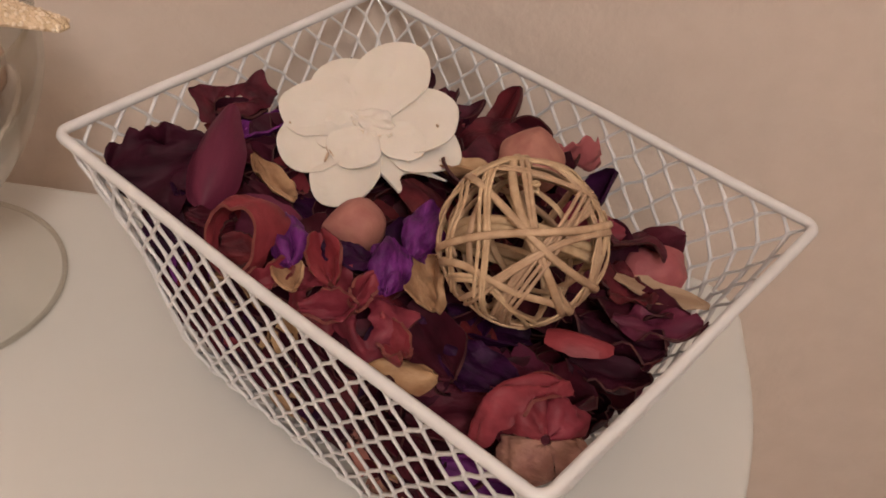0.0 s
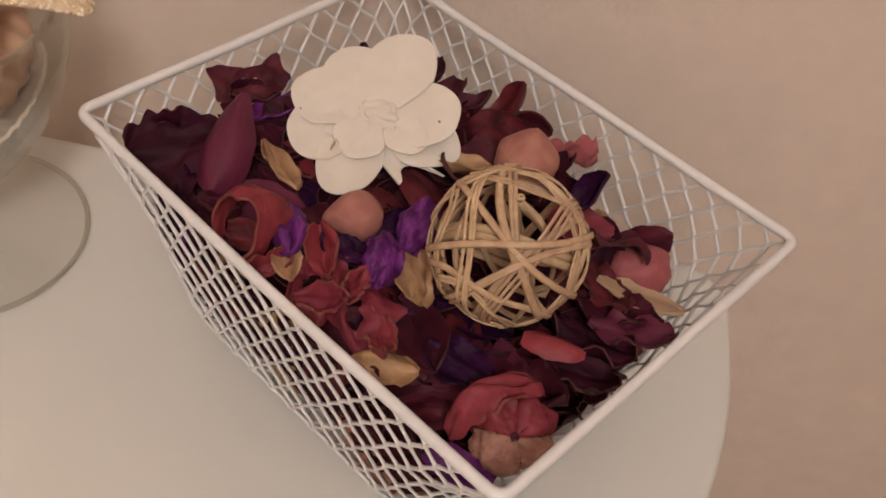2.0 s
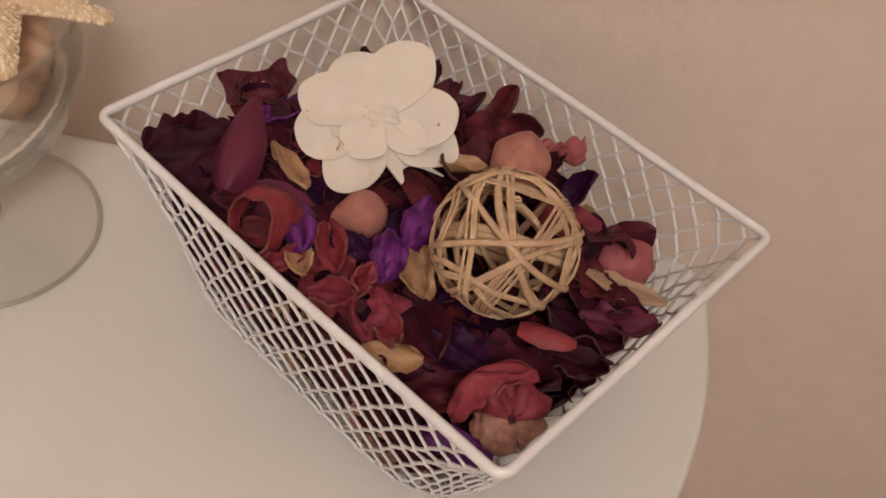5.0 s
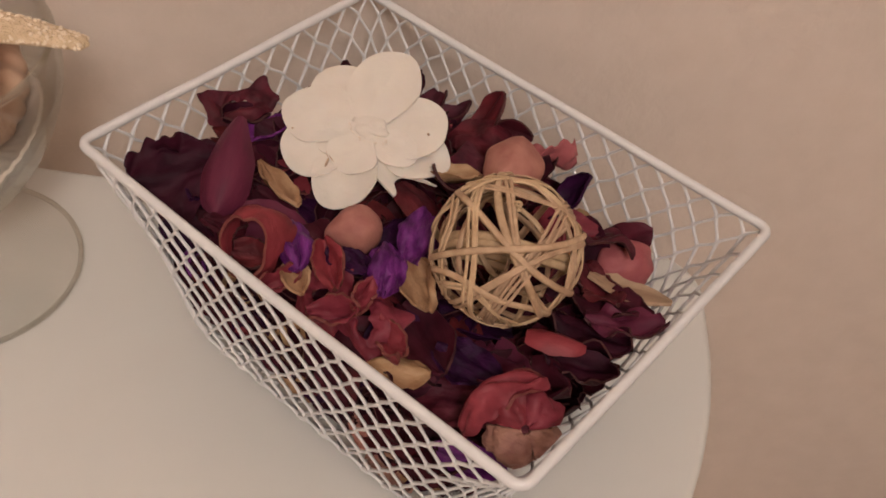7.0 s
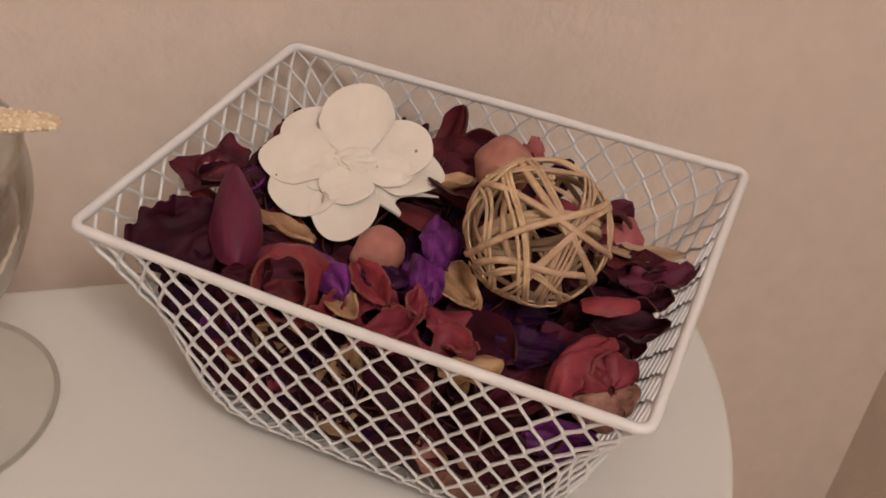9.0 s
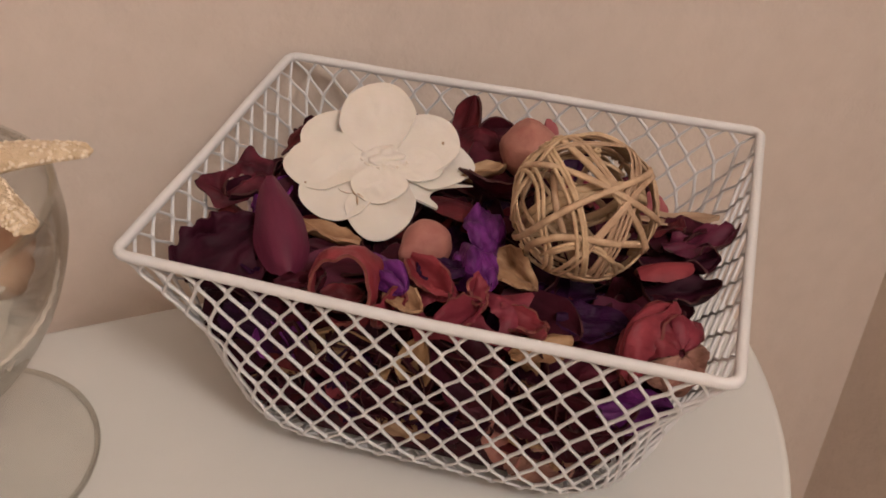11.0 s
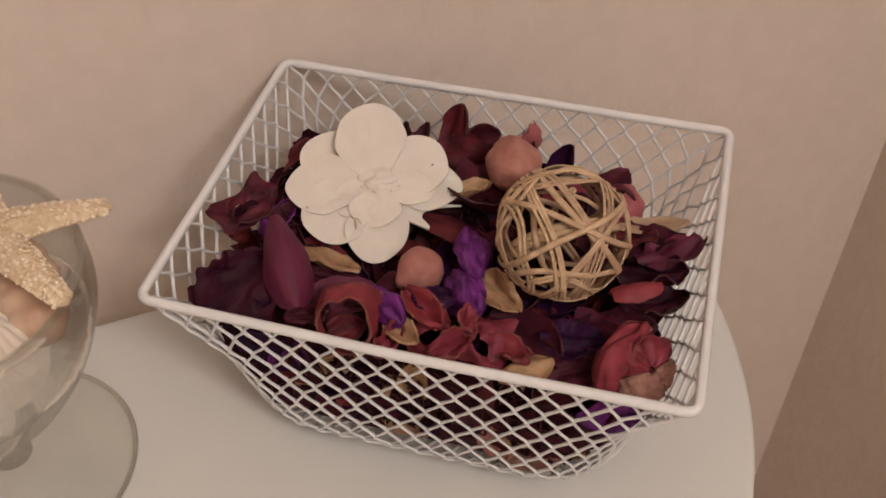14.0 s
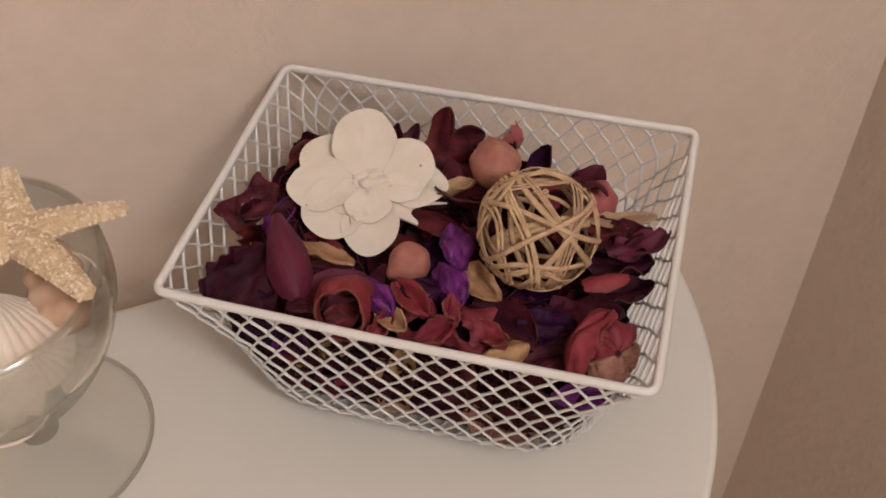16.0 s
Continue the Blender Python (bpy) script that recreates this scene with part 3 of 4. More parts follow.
# filler petals: a few shapes, many places
fill = random.Random(11)
SHAPES = []
for k in range(14):
    L = fill.uniform(0.024, 0.038)
    SHAPES.append(petal_bm(L, L * fill.uniform(0.55, 0.85), fill.uniform(0.1, 0.8), fill.uniform(-1.3, 1.5), fill.uniform(0.06, 0.14), fill.uniform(0, 0.25), fill.uniform(0.7, 1.3), seed=20 + k, nu=10, nv=8))
for k in range(3):
    SHAPES.append(husk_bm(fill.uniform(0.010, 0.014), fill.choice((3, 4, 5)), fill.uniform(0.3, 0.7), fill.uniform(0.2, 0.5), fill.uniform(0.15, 0.4), 0.2, fill.choice((0, 0.25)), seed=50 + k, nu=5, nv=30))
TINTS = [(PLUM, "dark plum", 12), (MAROON, "maroon", 6), (RUST, "brick red", 2), (DARK_VIOLET, "dark violet", 2), (VIOLET, "violet", 1), (TAN, "tan", 1)]
BAG = [t for t in TINTS for _ in range(t[2])]
stock = {}
SHAPE_MESH = []
for k, b in enumerate(SHAPES):
    me = bpy.data.meshes.new("petal_shape")
    bmesh.ops.recalc_face_normals(b, faces=b.faces)
    b.to_mesh(me)
    b.free()
    me.polygons.foreach_set("use_smooth", [True] * len(me.polygons))
    SHAPE_MESH.append(me)


def under_flower(mesh, m):
    """How far a piece must sink to lie below the tilted flower on the heap."""
    over = 0.0
    for v in mesh.vertices:
        p = m @ v.co
        if math.hypot(p.x + 0.0370, p.y - 0.002) < 0.046:
            over = max(over, p.z - (0.0868 + 0.445 * (p.y - 0.0025) - 0.0045))
    return over


def filler(x, y, z, rx, ry, rz, bag=BAG):
    k = fill.randrange(len(SHAPE_MESH))
    mat, word, _ = fill.choice(bag)
    if (k, mat.name) not in stock:
        me = SHAPE_MESH[k].copy()
        me.materials.append(mat)
        me.materials.append(EDGES.get(mat.name, mat))
        stock[(k, mat.name)] = me
    husk = k >= 14
    ob = new("dried_husk" if husk else "dried_petal", stock[(k, mat.name)])
    m = pose(x, y, z, rx, ry, rz)
    m = Matrix.Translation((0, 0, -under_flower(ob.data, m))) @ m
    ob.matrix_basis = Matrix.Translation(-overhang(ob.data, m)) @ m
    tagged(ob, f"{word} dried {'seed husk' if husk else 'petal'}, curled, among the potpourri", "husk" if husk else "petal", GROUP)


count = 0
while count < 210:                       # on top of the heap
    x, y = fill.uniform(-0.082, 0.085), fill.uniform(-0.059, 0.059)
    h = heap(x, y)
    if h < 0.03:
        continue
    filler(x, y, h - fill.uniform(0.003, 0.016), fill.uniform(-35, 35), fill.uniform(-35, 35), fill.uniform(0, 360), BAG[:-2])
    count += 1
WALL_BAG = BAG + [TINTS[0]] * 8 + [TINTS[5]]
for side in range(4):                    # against the wire, all the way down
    for k in range((120, 8, 18, 40)[side]):
        z = fill.uniform(0.004, 0.060)
        hx, hy = inner(z, 0.0088 + 0.36 * max(0, 0.026 - z))
        if side % 2 == 0:
            x, y = fill.uniform(-0.90, 0.78) * hx, (-hy if side == 0 else hy)
        else:
            x, y = (hx if side == 1 else -hx), fill.uniform(-0.85, 0.7) * hy
        if z > heap(x, y) - 0.006:
            continue
        out = (0, 90, 180, 270)[side]
        m = pose(x, y, z, 0, 0, out) @ pose(0, 0, 0, 90 + fill.uniform(-8, 14) + 30 * max(0, 0.026 - z) / 0.022, fill.uniform(-10, 10), 0) @ pose(0, 0, 0, 0, 0, fill.uniform(0, 360))
        e = m.to_euler()
        filler(x, y, z, *[math.degrees(q) for q in e], bag=WALL_BAG)

# the pieces that stand out, one by one
piece("plum_petal", petal_bm(0.041, 0.0235, -0.7, -0.35, 0.03, 0, 1.6, 0.001, 3, 18, 12, 0.45), PLUM_LIGHT, facing(-0.0595, -0.0515, 0.0915, -58, 0, 26), "large smooth plum petal, domed, tip pointing down", "petal")
piece("ragged_leaf", petal_bm(0.042, 0.034, 0.15, 0.45, 0.11, 0.44, 0.8, 0.0008, 6, 30, 18), PLUM, facing(-0.0765, -0.060, 0.080, 60, 22, -8), "dark plum ragged-edged dried leaf by the wire", "leaf")
piece("dark_leaf", petal_bm(0.032, 0.018, 0.3, 0.7, 0.1, 0.1, 1, 0.0008, 8), PLUM, facing(-0.038, -0.046, 0.0730, -10, 12, 0), "dark plum dried leaf with a tan edge", "leaf")
piece("curled_husk", torn_husk_bm(0.0072, ((214, 0.022, 0.009), (248, 0.0165, -0.002), (108, 0.0155, 0.007), (62, 0.0130, 0.001)), 0.60, (-0.0025, -0.0030), 0.5, 0.14, 0.0014, 4), MAROON, Matrix.Translation((-0.0905, -0.0130, 0.0825)) @ pose(0, 0, 0, 14, 6, 0), "maroon torn seed husk with a dark hollow and curled tips", "husk")
piece("maroon_husk", petal_bm(0.021, 0.015, 0.7, 0.7, 0.12, 0.1, 0.9, 0.001, 5), PLUM, facing(-0.0900, -0.0150, 0.0750, 60, 10, 5), "dark hollow lining under the torn husk", "husk")
piece("violet_petal", petal_bm(0.024, 0.013, 0.7, 0.5, 0.2, 0.2, 1, 0.0008, 9), VIOLET, facing(-0.0795, -0.014, 0.0725, 75, 10, -4), "bright violet crinkled dried petal", "petal")
piece("ring_husk", dome_bm(0.0122, 3, 0.95, 1.75, 0.5, 0.30, 1.15, 0.10, 0.0012, 12), RUST, opening(-0.0285, -0.0655, 0.0800, -0.05, -0.70, 0.55, 110), "brick red arched husk round a dark hollow", "husk")
piece("maroon_husk", petal_bm(0.016, 0.014, 0.5, 0.6, 0.15, 0.1, 0.8, 0.001, 13), MAROON, facing(-0.0295, -0.0660, 0.0730, 30, 25, 0), "brown husk lining inside the arched husk", "husk")
piece("violet_petal", petal_bm(0.024, 0.016, -0.6, -0.7, 0.20, 0.1, 0.9, 0.0009, 14, 18, 14), VIOLET, facing(-0.0155, -0.058, 0.084, -40, 10, 0), "bright violet crinkled dried petal", "petal")
pod = piece("round_pod", pod_bm(0.0098, 1.0, 0.35, 0.045, 2), ROSE, facing(-0.0080, -0.0315, 0.0785, 60, 0, 0), "dusty rose round seed pod with a small tip", "pod")
piece("violet_petal", petal_bm(0.024, 0.021, -0.6, -0.9, 0.24, 0.12, 0.85, 0.0009, 17, 18, 14), VIOLET, facing(0.0135, -0.041, 0.081, -50, 8, 10), "bright violet crinkled dried petal", "petal")
piece("violet_petal", petal_bm(0.025, 0.020, -0.6, -0.9, 0.24, 0.12, 0.85, 0.0009, 19, 18, 14), VIOLET, facing(0.0125, -0.019, 0.082, -70, -12, 8), "bright violet crinkled dried petal", "petal")
piece("violet_petal", petal_bm(0.020, 0.013, 0.6, 0.6, 0.25, 0.2, 1, 0.0009, 21), DARK_VIOLET, facing(0.003, -0.047, 0.080, 20, 10, 0), "dark violet crinkled dried petal", "petal")
piece("tan_husk", petal_bm(0.024, 0.018, 0.8, 0.5, 0.22, 0.25, 0.8, 0.0008, 23), TAN, facing(0.027, -0.0325, 0.0735, -35, 28, 6), "golden tan dried husk, curved", "husk")
piece("tan_husk", petal_bm(0.030, 0.012, 0.7, 0.5, 0.12, 0.2, 1.3, 0.001, 25), TAN, facing(-0.0470, -0.0365, 0.0775, -12, -8, 0), "golden tan dried husk, narrow and pointed", "husk")
piece("tan_husk", petal_bm(0.018, 0.012, 0.6, 0.6, 0.1, 0.1, 0.9, 0.001, 27), TAN, facing(-0.006, -0.066, 0.078, -30, 12, 0), "golden tan dried husk, small", "husk")
piece("tan_husk", petal_bm(0.0235, 0.0155, -0.9, -0.4, 0.16, 0.2, 1.2, 0.0008, 29), TAN, facing(0.0445, -0.0655, 0.0715, 32, 10, -6), "golden tan dried husk, shaped like a boat", "husk")
piece("star_husk", torn_husk_bm(0.0074, ((176, 0.0185, 0.004), (92, 0.0165, 0.004), (322, 0.0140, -0.002), (250, 0.0130, -0.001)), 0.68, (0.0014, 0.0), 0.55, 0.12, 0.0012, 31), RUST, Matrix.Translation((0.0060, -0.0640, 0.0785)) @ pose(0, 0, 0, 16, 4, 0), "brick red star-shaped husk with an opening", "husk")
piece("star_husk", torn_husk_bm(0.0074, ((42, 0.0165, 0.005), (134, 0.0175, 0.003), (318, 0.0175, -0.002), (218, 0.0130, 0.0)), 0.62, (-0.0024, -0.0014), 0.55, 0.12, 0.0012, 33), RUST, Matrix.Translation((0.0255, -0.0600, 0.0785)) @ pose(0, 0, 0, 14, 2, 0), "brick red star-shaped husk with pointed arms", "husk")
piece("red_husk", petal_bm(0.024, 0.015, 0.9, 0.9, 0.16, 0.2, 1.1, 0.0011, 35), RUST, facing(0.0005, -0.0545, 0.0810, -35, 20, 6), "brick red folded husk fragment below the round pod", "husk")
for x, y, z, rz, L, seed in ((0.0145, -0.0670, 0.0765, 40, 0.022, 301), (0.0385, -0.0610, 0.0730, -30, 0.024, 302), (-0.0110, -0.0700, 0.0745, 70, 0.020, 303), (0.0180, -0.0570, 0.0790, 110, 0.018, 304), (-0.0460, -0.0640, 0.0740, 20, 0.022, 305)):
    piece("husk_strip", petal_bm(L, L * 0.55, 0.9, 1.8, 0.26, 0.3, 1.1, 0.0011, seed, 16, 10), RUST if seed != 305 else MAROON, facing(x, y, z, rz, 18, -10), "dark red curled strip of dried husk", "husk")
piece("maroon_husk", husk_bm(0.017, 4, 0.5, 0.6, 0.35, 0.2, 0.2, 0.2, 0.0012, 37), MAROON, facing(0.027, -0.064, 0.061, 10, 20, 0), "maroon curled husk with openings", "husk")
piece("red_seed", petal_bm(0.0215, 0.0125, -0.6, -0.5, 0.05, 0.05, 0.85, 0.0014, 39, 16, 10, 0.45), RUST, facing(0.0815, -0.023, 0.083, 28, -10, 0), "orange-red oval seed husk lying flat", "husk")
piece("tan_leaf", petal_bm(0.034, 0.0145, 0.3, 0.4, 0.12, 0.15, 1, 0.0008, 41), PALE_LEAF, facing(0.083, 0.028, 0.069, 20, -8, 0), "tan dried leaf with a dark border", "leaf")
for k, (x, y, z, rz, L) in enumerate(((0.082, 0.015, 0.069, 15, 0.036), (0.094, 0.008, 0.074, 25, 0.032), (0.086, -0.002, 0.068, 5, 0.034), (0.074, 0.020, 0.070, -30, 0.030), (0.090, -0.012, 0.064, 10, 0.030))):
    piece("ragged_leaf", petal_bm(L, L * 0.58, 0.35, 0.7, 0.16, 0.5, 1, 0.0008, 43 + k, 14, 9), (PLUM, PLUM_LIGHT, PLUM, MAROON, PLUM)[k], facing(x, y, z, rz, -14 + 6 * k, -12), "dark plum ruffled dried leaf", "leaf")
piece("pink_pod", pod_bm(0.0120, 1.2, 0.1, 0.14, 6, 6), PINK, facing(0.067, 0.057, 0.050, 70, 0, 20), "dusty pink wrinkled pod leaning on the wire", "pod")
piece("ruffled_husk", husk_bm(0.019, 5, 0.3, 0.4, 0.12, 0.1, 0, 0.25, 0.001, 51), MAROON, facing(0.054, 0.054, 0.063, 40, -35, 20), "maroon ruffled seed husk by the rattan ball", "husk")
piece("rose_pod", pod_bm(0.0128, 1.35, 0.12, 0.09, 8, 5), ROSE, facing(0.0175, 0.0330, 0.0880, 115, 0, 25), "dusty rose elongated pod behind the rattan ball", "pod")
piece("crinkled_petal", petal_bm(0.028, 0.022, 0.6, 0.6, 0.3, 0.15, 1, 0.0008, 53, 16, 12), PINK, facing(0.015, 0.065, 0.072, 60, -40, 0), "crimson crinkled dried petal", "petal")
piece("pointed_petal", petal_bm(0.030, 0.017, 0.5, 0.5, 0.08, 0, 1.25, 0.0009, 55), MAROON, facing(-0.0165, 0.0615, 0.0765, 70, 0, -60), "maroon pointed petal standing upright", "petal")
piece("maroon_husk", husk_bm(0.015, 4, 0.4, 0.3, 0.02, 0.0, 0, 0.2, 0.001, 57), MAROON, facing(-0.011, 0.050, 0.076, 10, 25, 0), "maroon cupped seed husk behind the flower", "husk")
piece("round_petal", petal_bm(0.017, 0.015, 0.5, 0.3, 0.06, 0, 0.8, 0.0009, 59), PLUM, facing(-0.003, 0.063, 0.076, 30, 60, 0), "dark plum round petal by the wire", "petal")
piece("cup_husk", husk_bm(0.017, 3, -0.8, 0.15, 0.05, 0.0, 0.1, 0.12, 0.001, 61), MAROON, facing(0.0085, 0.0175, 0.0735, 20, -10, 0), "maroon cup-shaped husk beside the flower", "husk")
piece("tan_husk", petal_bm(0.022, 0.012, 0.8, 0.8, 0.15, 0.2, 1.1, 0.001, 63), TAN, facing(0.002, 0.015, 0.083, 40, -20, 0), "golden tan curled husk", "husk")
piece("violet_petal", petal_bm(0.028, 0.016, 0.6, 0.3, 0.15, 0.1, 1.2, 0.0009, 65), DARK_VIOLET, facing(0.037, 0.050, 0.073, 60, 0, -50), "dark violet pointed petal standing up", "petal")
piece("violet_petal", petal_bm(0.028, 0.021, 0.35, 0.4, 0.2, 0.15, 0.9, 0.0009, 67), DARK_VIOLET, facing(0.060, -0.043, 0.0645, 10, 8, 0), "dark violet broad dried petal", "petal")
piece("violet_petal", petal_bm(0.028, 0.020, 0.4, 0.4, 0.2, 0.15, 0.9, 0.0009, 69), VIOLET, facing(0.080, -0.063, 0.048, 20, 66, 0), "bright violet dried petal against the wire", "petal")
piece("maroon_petal", petal_bm(0.036, 0.017, -0.3, -0.4, 0.06, 0, 0.9, 0.0009, 71), MAROON, facing(0.000, -0.003, 0.077, -20, -6, 0), "red-brown long petal under the white flower", "petal")
piece("maroon_petal", petal_bm(0.036, 0.026, 0.2, 0.3, 0.1, 0.05, 0.9, 0.0009, 73), PLUM, facing(0.040, -0.047, 0.066, -20, 10, 0), "dark plum broad petal lying in the potpourri", "petal")
piece("maroon_petal", petal_bm(0.034, 0.022, 0.2, 0.3, 0.1, 0.05, 0.9, 0.0009, 75), PLUM_LIGHT, facing(-0.037, -0.052, 0.074, 30, 10, 0), "dark plum broad petal lying in the potpourri", "petal")
piece("pointed_husk", husk_bm(0.013, 4, 0.4, 0.5, 0.1, 0.2, 0.2, 0.2, 0.001, 77), MAROON, facing(-0.083, 0.028, 0.078, 40, -20, -20), "maroon pointed husk beside the white flower", "husk")
piece("pointed_husk", husk_bm(0.012, 4, 0.4, 0.5, 0.1, 0.2, 0.2, 0.2, 0.001, 79), MAROON, facing(-0.068, 0.050, 0.076, 90, -20, -10), "maroon pointed husk behind the white flower", "husk")
for x, y, z, rz, mat, seed in ((0.0770, -0.026, 0.055, 15, PLUM, 311), (0.0700, -0.062, 0.044, 60, PLUM, 312), (0.0690, -0.034, 0.060, -40, PLUM_LIGHT, 313), (0.0620, -0.056, 0.056, 30, MAROON, 314), (0.0720, -0.040, 0.050, 80, PLUM, 315)):
    piece("plum_petal", petal_bm(0.034, 0.026, 0.4, 0.5, 0.16, 0.15, 0.9, 0.0009, seed, 14, 10), mat, facing(x, y, z, rz, 8, -14), "dark plum dried petal beside the split pod", "petal")
piece("dark_leaf", petal_bm(0.034, 0.024, 0.4, 0.5, 0.15, 0.2, 1, 0.0009, 81), PLUM, facing(-0.008, -0.046, 0.073, 5, 4, 0), "near-black plum leaf in the potpourri", "leaf")
piece("dark_leaf", petal_bm(0.030, 0.020, 0.5, 0.6, 0.15, 0.2, 1, 0.0009, 83), PLUM, facing(-0.058, -0.030, 0.060, 20, 0, 0), "near-black plum leaf in the potpourri", "leaf")

for x, z, spin, L in ((0.047, 0.026, 20, 0.024), (0.058, 0.022, 70, 0.022), (-0.020, 0.043, 40, 0.024), (-0.006, 0.048, 110, 0.020), (0.039, 0.055, 60, 0.018)):
    piece("tan_husk", petal_bm(L, L * 0.62, 0.3, 0.3, 0.12, 0.15, 0.9, 0.001, 200 + spin), TAN, Matrix.Translation((x, -0.0645, z)) @ pose(0, 0, 0, 82, 0, 0) @ pose(0, 0, 0, 0, 0, spin), "golden tan dried husk behind the wire", "husk")

for x, z, spin, L, mat in ((0.050, 0.012, 35, 0.030, BARK), (0.034, 0.020, 100, 0.026, ROSE), (-0.048, 0.050, 60, 0.026, BARK), (0.012, 0.030, 15, 0.026, MAROON)):
    piece("pale_husk", petal_bm(L, L * 0.7, 0.3, 0.3, 0.16, 0.2, 0.9, 0.001, 320 + spin, 14, 10), mat, Matrix.Translation((x, -0.0655, z)) @ pose(0, 0, 0, 94, 0, 0) @ pose(0, 0, 0, 0, 0, spin), "brown dried husk pressed behind the wire", "husk")

# the split pod in the near corner
split = tagged(new("split_pod"), "red and grey-brown seed pod, split open", "pod", GROUP)
split.matrix_basis = facing(0.0850, -0.0475, 0.0645, 20, 18, 0)


def segment_bm(R, a0, a1, seed):
    """One wedge of the pod: a bulging skin between two spokes, running in to the pod's heart."""
    def place(a, b):
        v = 2 * b - 1
        th = radians(a0 + (a1 - a0) * b)
        q = 0.12 + 1.35 * a
        r = R * (1 - 0.10 * v * v - 0.05 * abs(v) ** 6 + 0.20 * rough_noise(a * 2, v * 1.5, 0, seed) + 0.10 * rough_noise(a * 5, v * 4, 2, seed) - 0.10 * max(0, 0.2 - abs(rough_noise(a * 3, v * 2.5, 5, seed))) * 5)
        return r * math.sin(q) * math.cos(th), r * math.sin(q) * math.sin(th), r * (math.cos(q) * 0.75 - 0.25 * (1 - a) ** 2)
    return sheet(place, 12, 12, 0.0012)


HEART = opening(0.0035, -0.003, 0.0005, 0.28, -0.35, 0.85)
for a0, a1, mat, seed, word in ((158, 270, BARK, 96, "grey-brown wrinkled segment"), (274, 344, BARK, 97, "grey-brown wrinkled segment"), (349, 428, RUST, 98, "red inner segment"), (70, 154, RUST, 99, "red inner segment")):
    b = segment_bm(0.0150, a0, a1, seed)
    bmesh.ops.transform(b, matrix=HEART, verts=b.verts[:])
    part("segment", b, mat, split, word)
b = pod_bm(0.0105, 1.1, 0, 0.2, 101)
bmesh.ops.scale(b, verts=b.verts[:], vec=(1.2, 1.1, 0.55))
part("core", b, MAROON, split, "dark inner core")
b = petal_bm(0.042, 0.017, -0.8, -2.1, 0.30, 0.16, 0.85, 0.0012, 95, 30, 18)
bmesh.ops.transform(b, matrix=pose(-0.0085, 0.003, 0.0125, -30, -8, 48), verts=b.verts[:])
part("flap", b, RUST, split, "red crumpled outer skin")
for p in split.children:
    tuck(p.data, split.matrix_basis)


# ---- the white flower ----
flower = tagged(new("white_flower"), "cream white paper-like dried flower lying on the potpourri", "flower")
FLOWER = Matrix.Translation((-0.0345, 0.0025, 0.0868)) @ pose(0, 0, 0, 24, 0, 0)
flower.matrix_basis = FLOWER
fl = random.Random(3)


def flower_petal(angle, R, W, lift, up, seed, curl=0.25, heart=(-0.003, 0.002)):
    """A broad petal with a round end, narrowing towards the heart."""
    ph = seed * 1.7

    def place(a, b):
        th = math.tau * b
        cx, sy = math.cos(th) * a, math.sin(th) * a
        out = 1 + 0.025 * math.sin(2 * th + ph) + 0.018 * math.sin(5 * th + ph)
        x = R * (0.53 + 0.49 * cx * out)
        y = W / 2 * sy * out * (1 - 0.42 * max(0, -cx))
        f = x / R
        z = up + lift * f + 0.0016 * (2 * y / W) ** 2 - curl * R * f * f * 0.25 + 0.0016 * rough_noise(f * 1.9, y / W * 2.2, 0, seed) + 0.0004 * rough_noise(f * 7, y / W * 9, 3, seed)
        return x, y, z
    b = sheet(place, 10, 40, 0.0006, wrap=True)
    bmesh.ops.transform(b, matrix=pose(heart[0], heart[1], 0, 0, 0, angle), verts=b.verts[:])
    return b


for k, (ang, R, W, lift, up, curl) in enumerate((
        (158, 0.0410, 0.031, 0.001, -0.0030, 0.10), (14, 0.0360, 0.025, 0.000, -0.0030, 0.10), (226, 0.0365, 0.032, 0.001, -0.0010, 0.04),
        (43, 0.0335, 0.030, 0.001, -0.0016, 0.10), (189, 0.0405, 0.030, 0.001, -0.0008, 0.10), (284, 0.0345, 0.029, 0.000, -0.0006, 0.12),
        (113, 0.0410, 0.032, 0.001, -0.0002, 0.05),
        (222, 0.0210, 0.018, 0.000, 0.0004, 0.1), (280, 0.0190, 0.024, 0.000, 0.0007, 0.15), (6, 0.0245, 0.016, 0.000, 0.0004, 0.15))):
    part("petal", flower_petal(ang, R, W, lift, up, 100 + k, curl), SHOLA, flower)
heart = pod_bm(0.0080, 1.0, 0, 0.55, 77)
bmesh.ops.transform(heart, matrix=Matrix.Translation((-0.0035, 0.0045, 0.0002)) @ Matrix.Diagonal((1.0, 0.72, 0.26, 1)), verts=heart.verts[:])
part("heart", heart, SHOLA, flower, "crumbly pale flower heart")
crumbs = bmesh.new()
for k in range(34):
    f = fl.random()
    a = radians(200 + 160 * f)
    r = fl.uniform(0.0075, 0.0090)
    m = Matrix.Translation((-0.003 + r * 1.15 * math.cos(a), 0.0040 + r * 0.68 * math.sin(a), 0.0014)) @ pose(0, 0, 0, fl.uniform(0, 360), 0, fl.uniform(0, 360))
    bmesh.ops.create_icosphere(crumbs, subdivisions=1, radius=fl.uniform(0.0002, 0.0005), matrix=m)
part("stamen", crumbs, STAMEN, flower, "brownish crumbs round the heart")


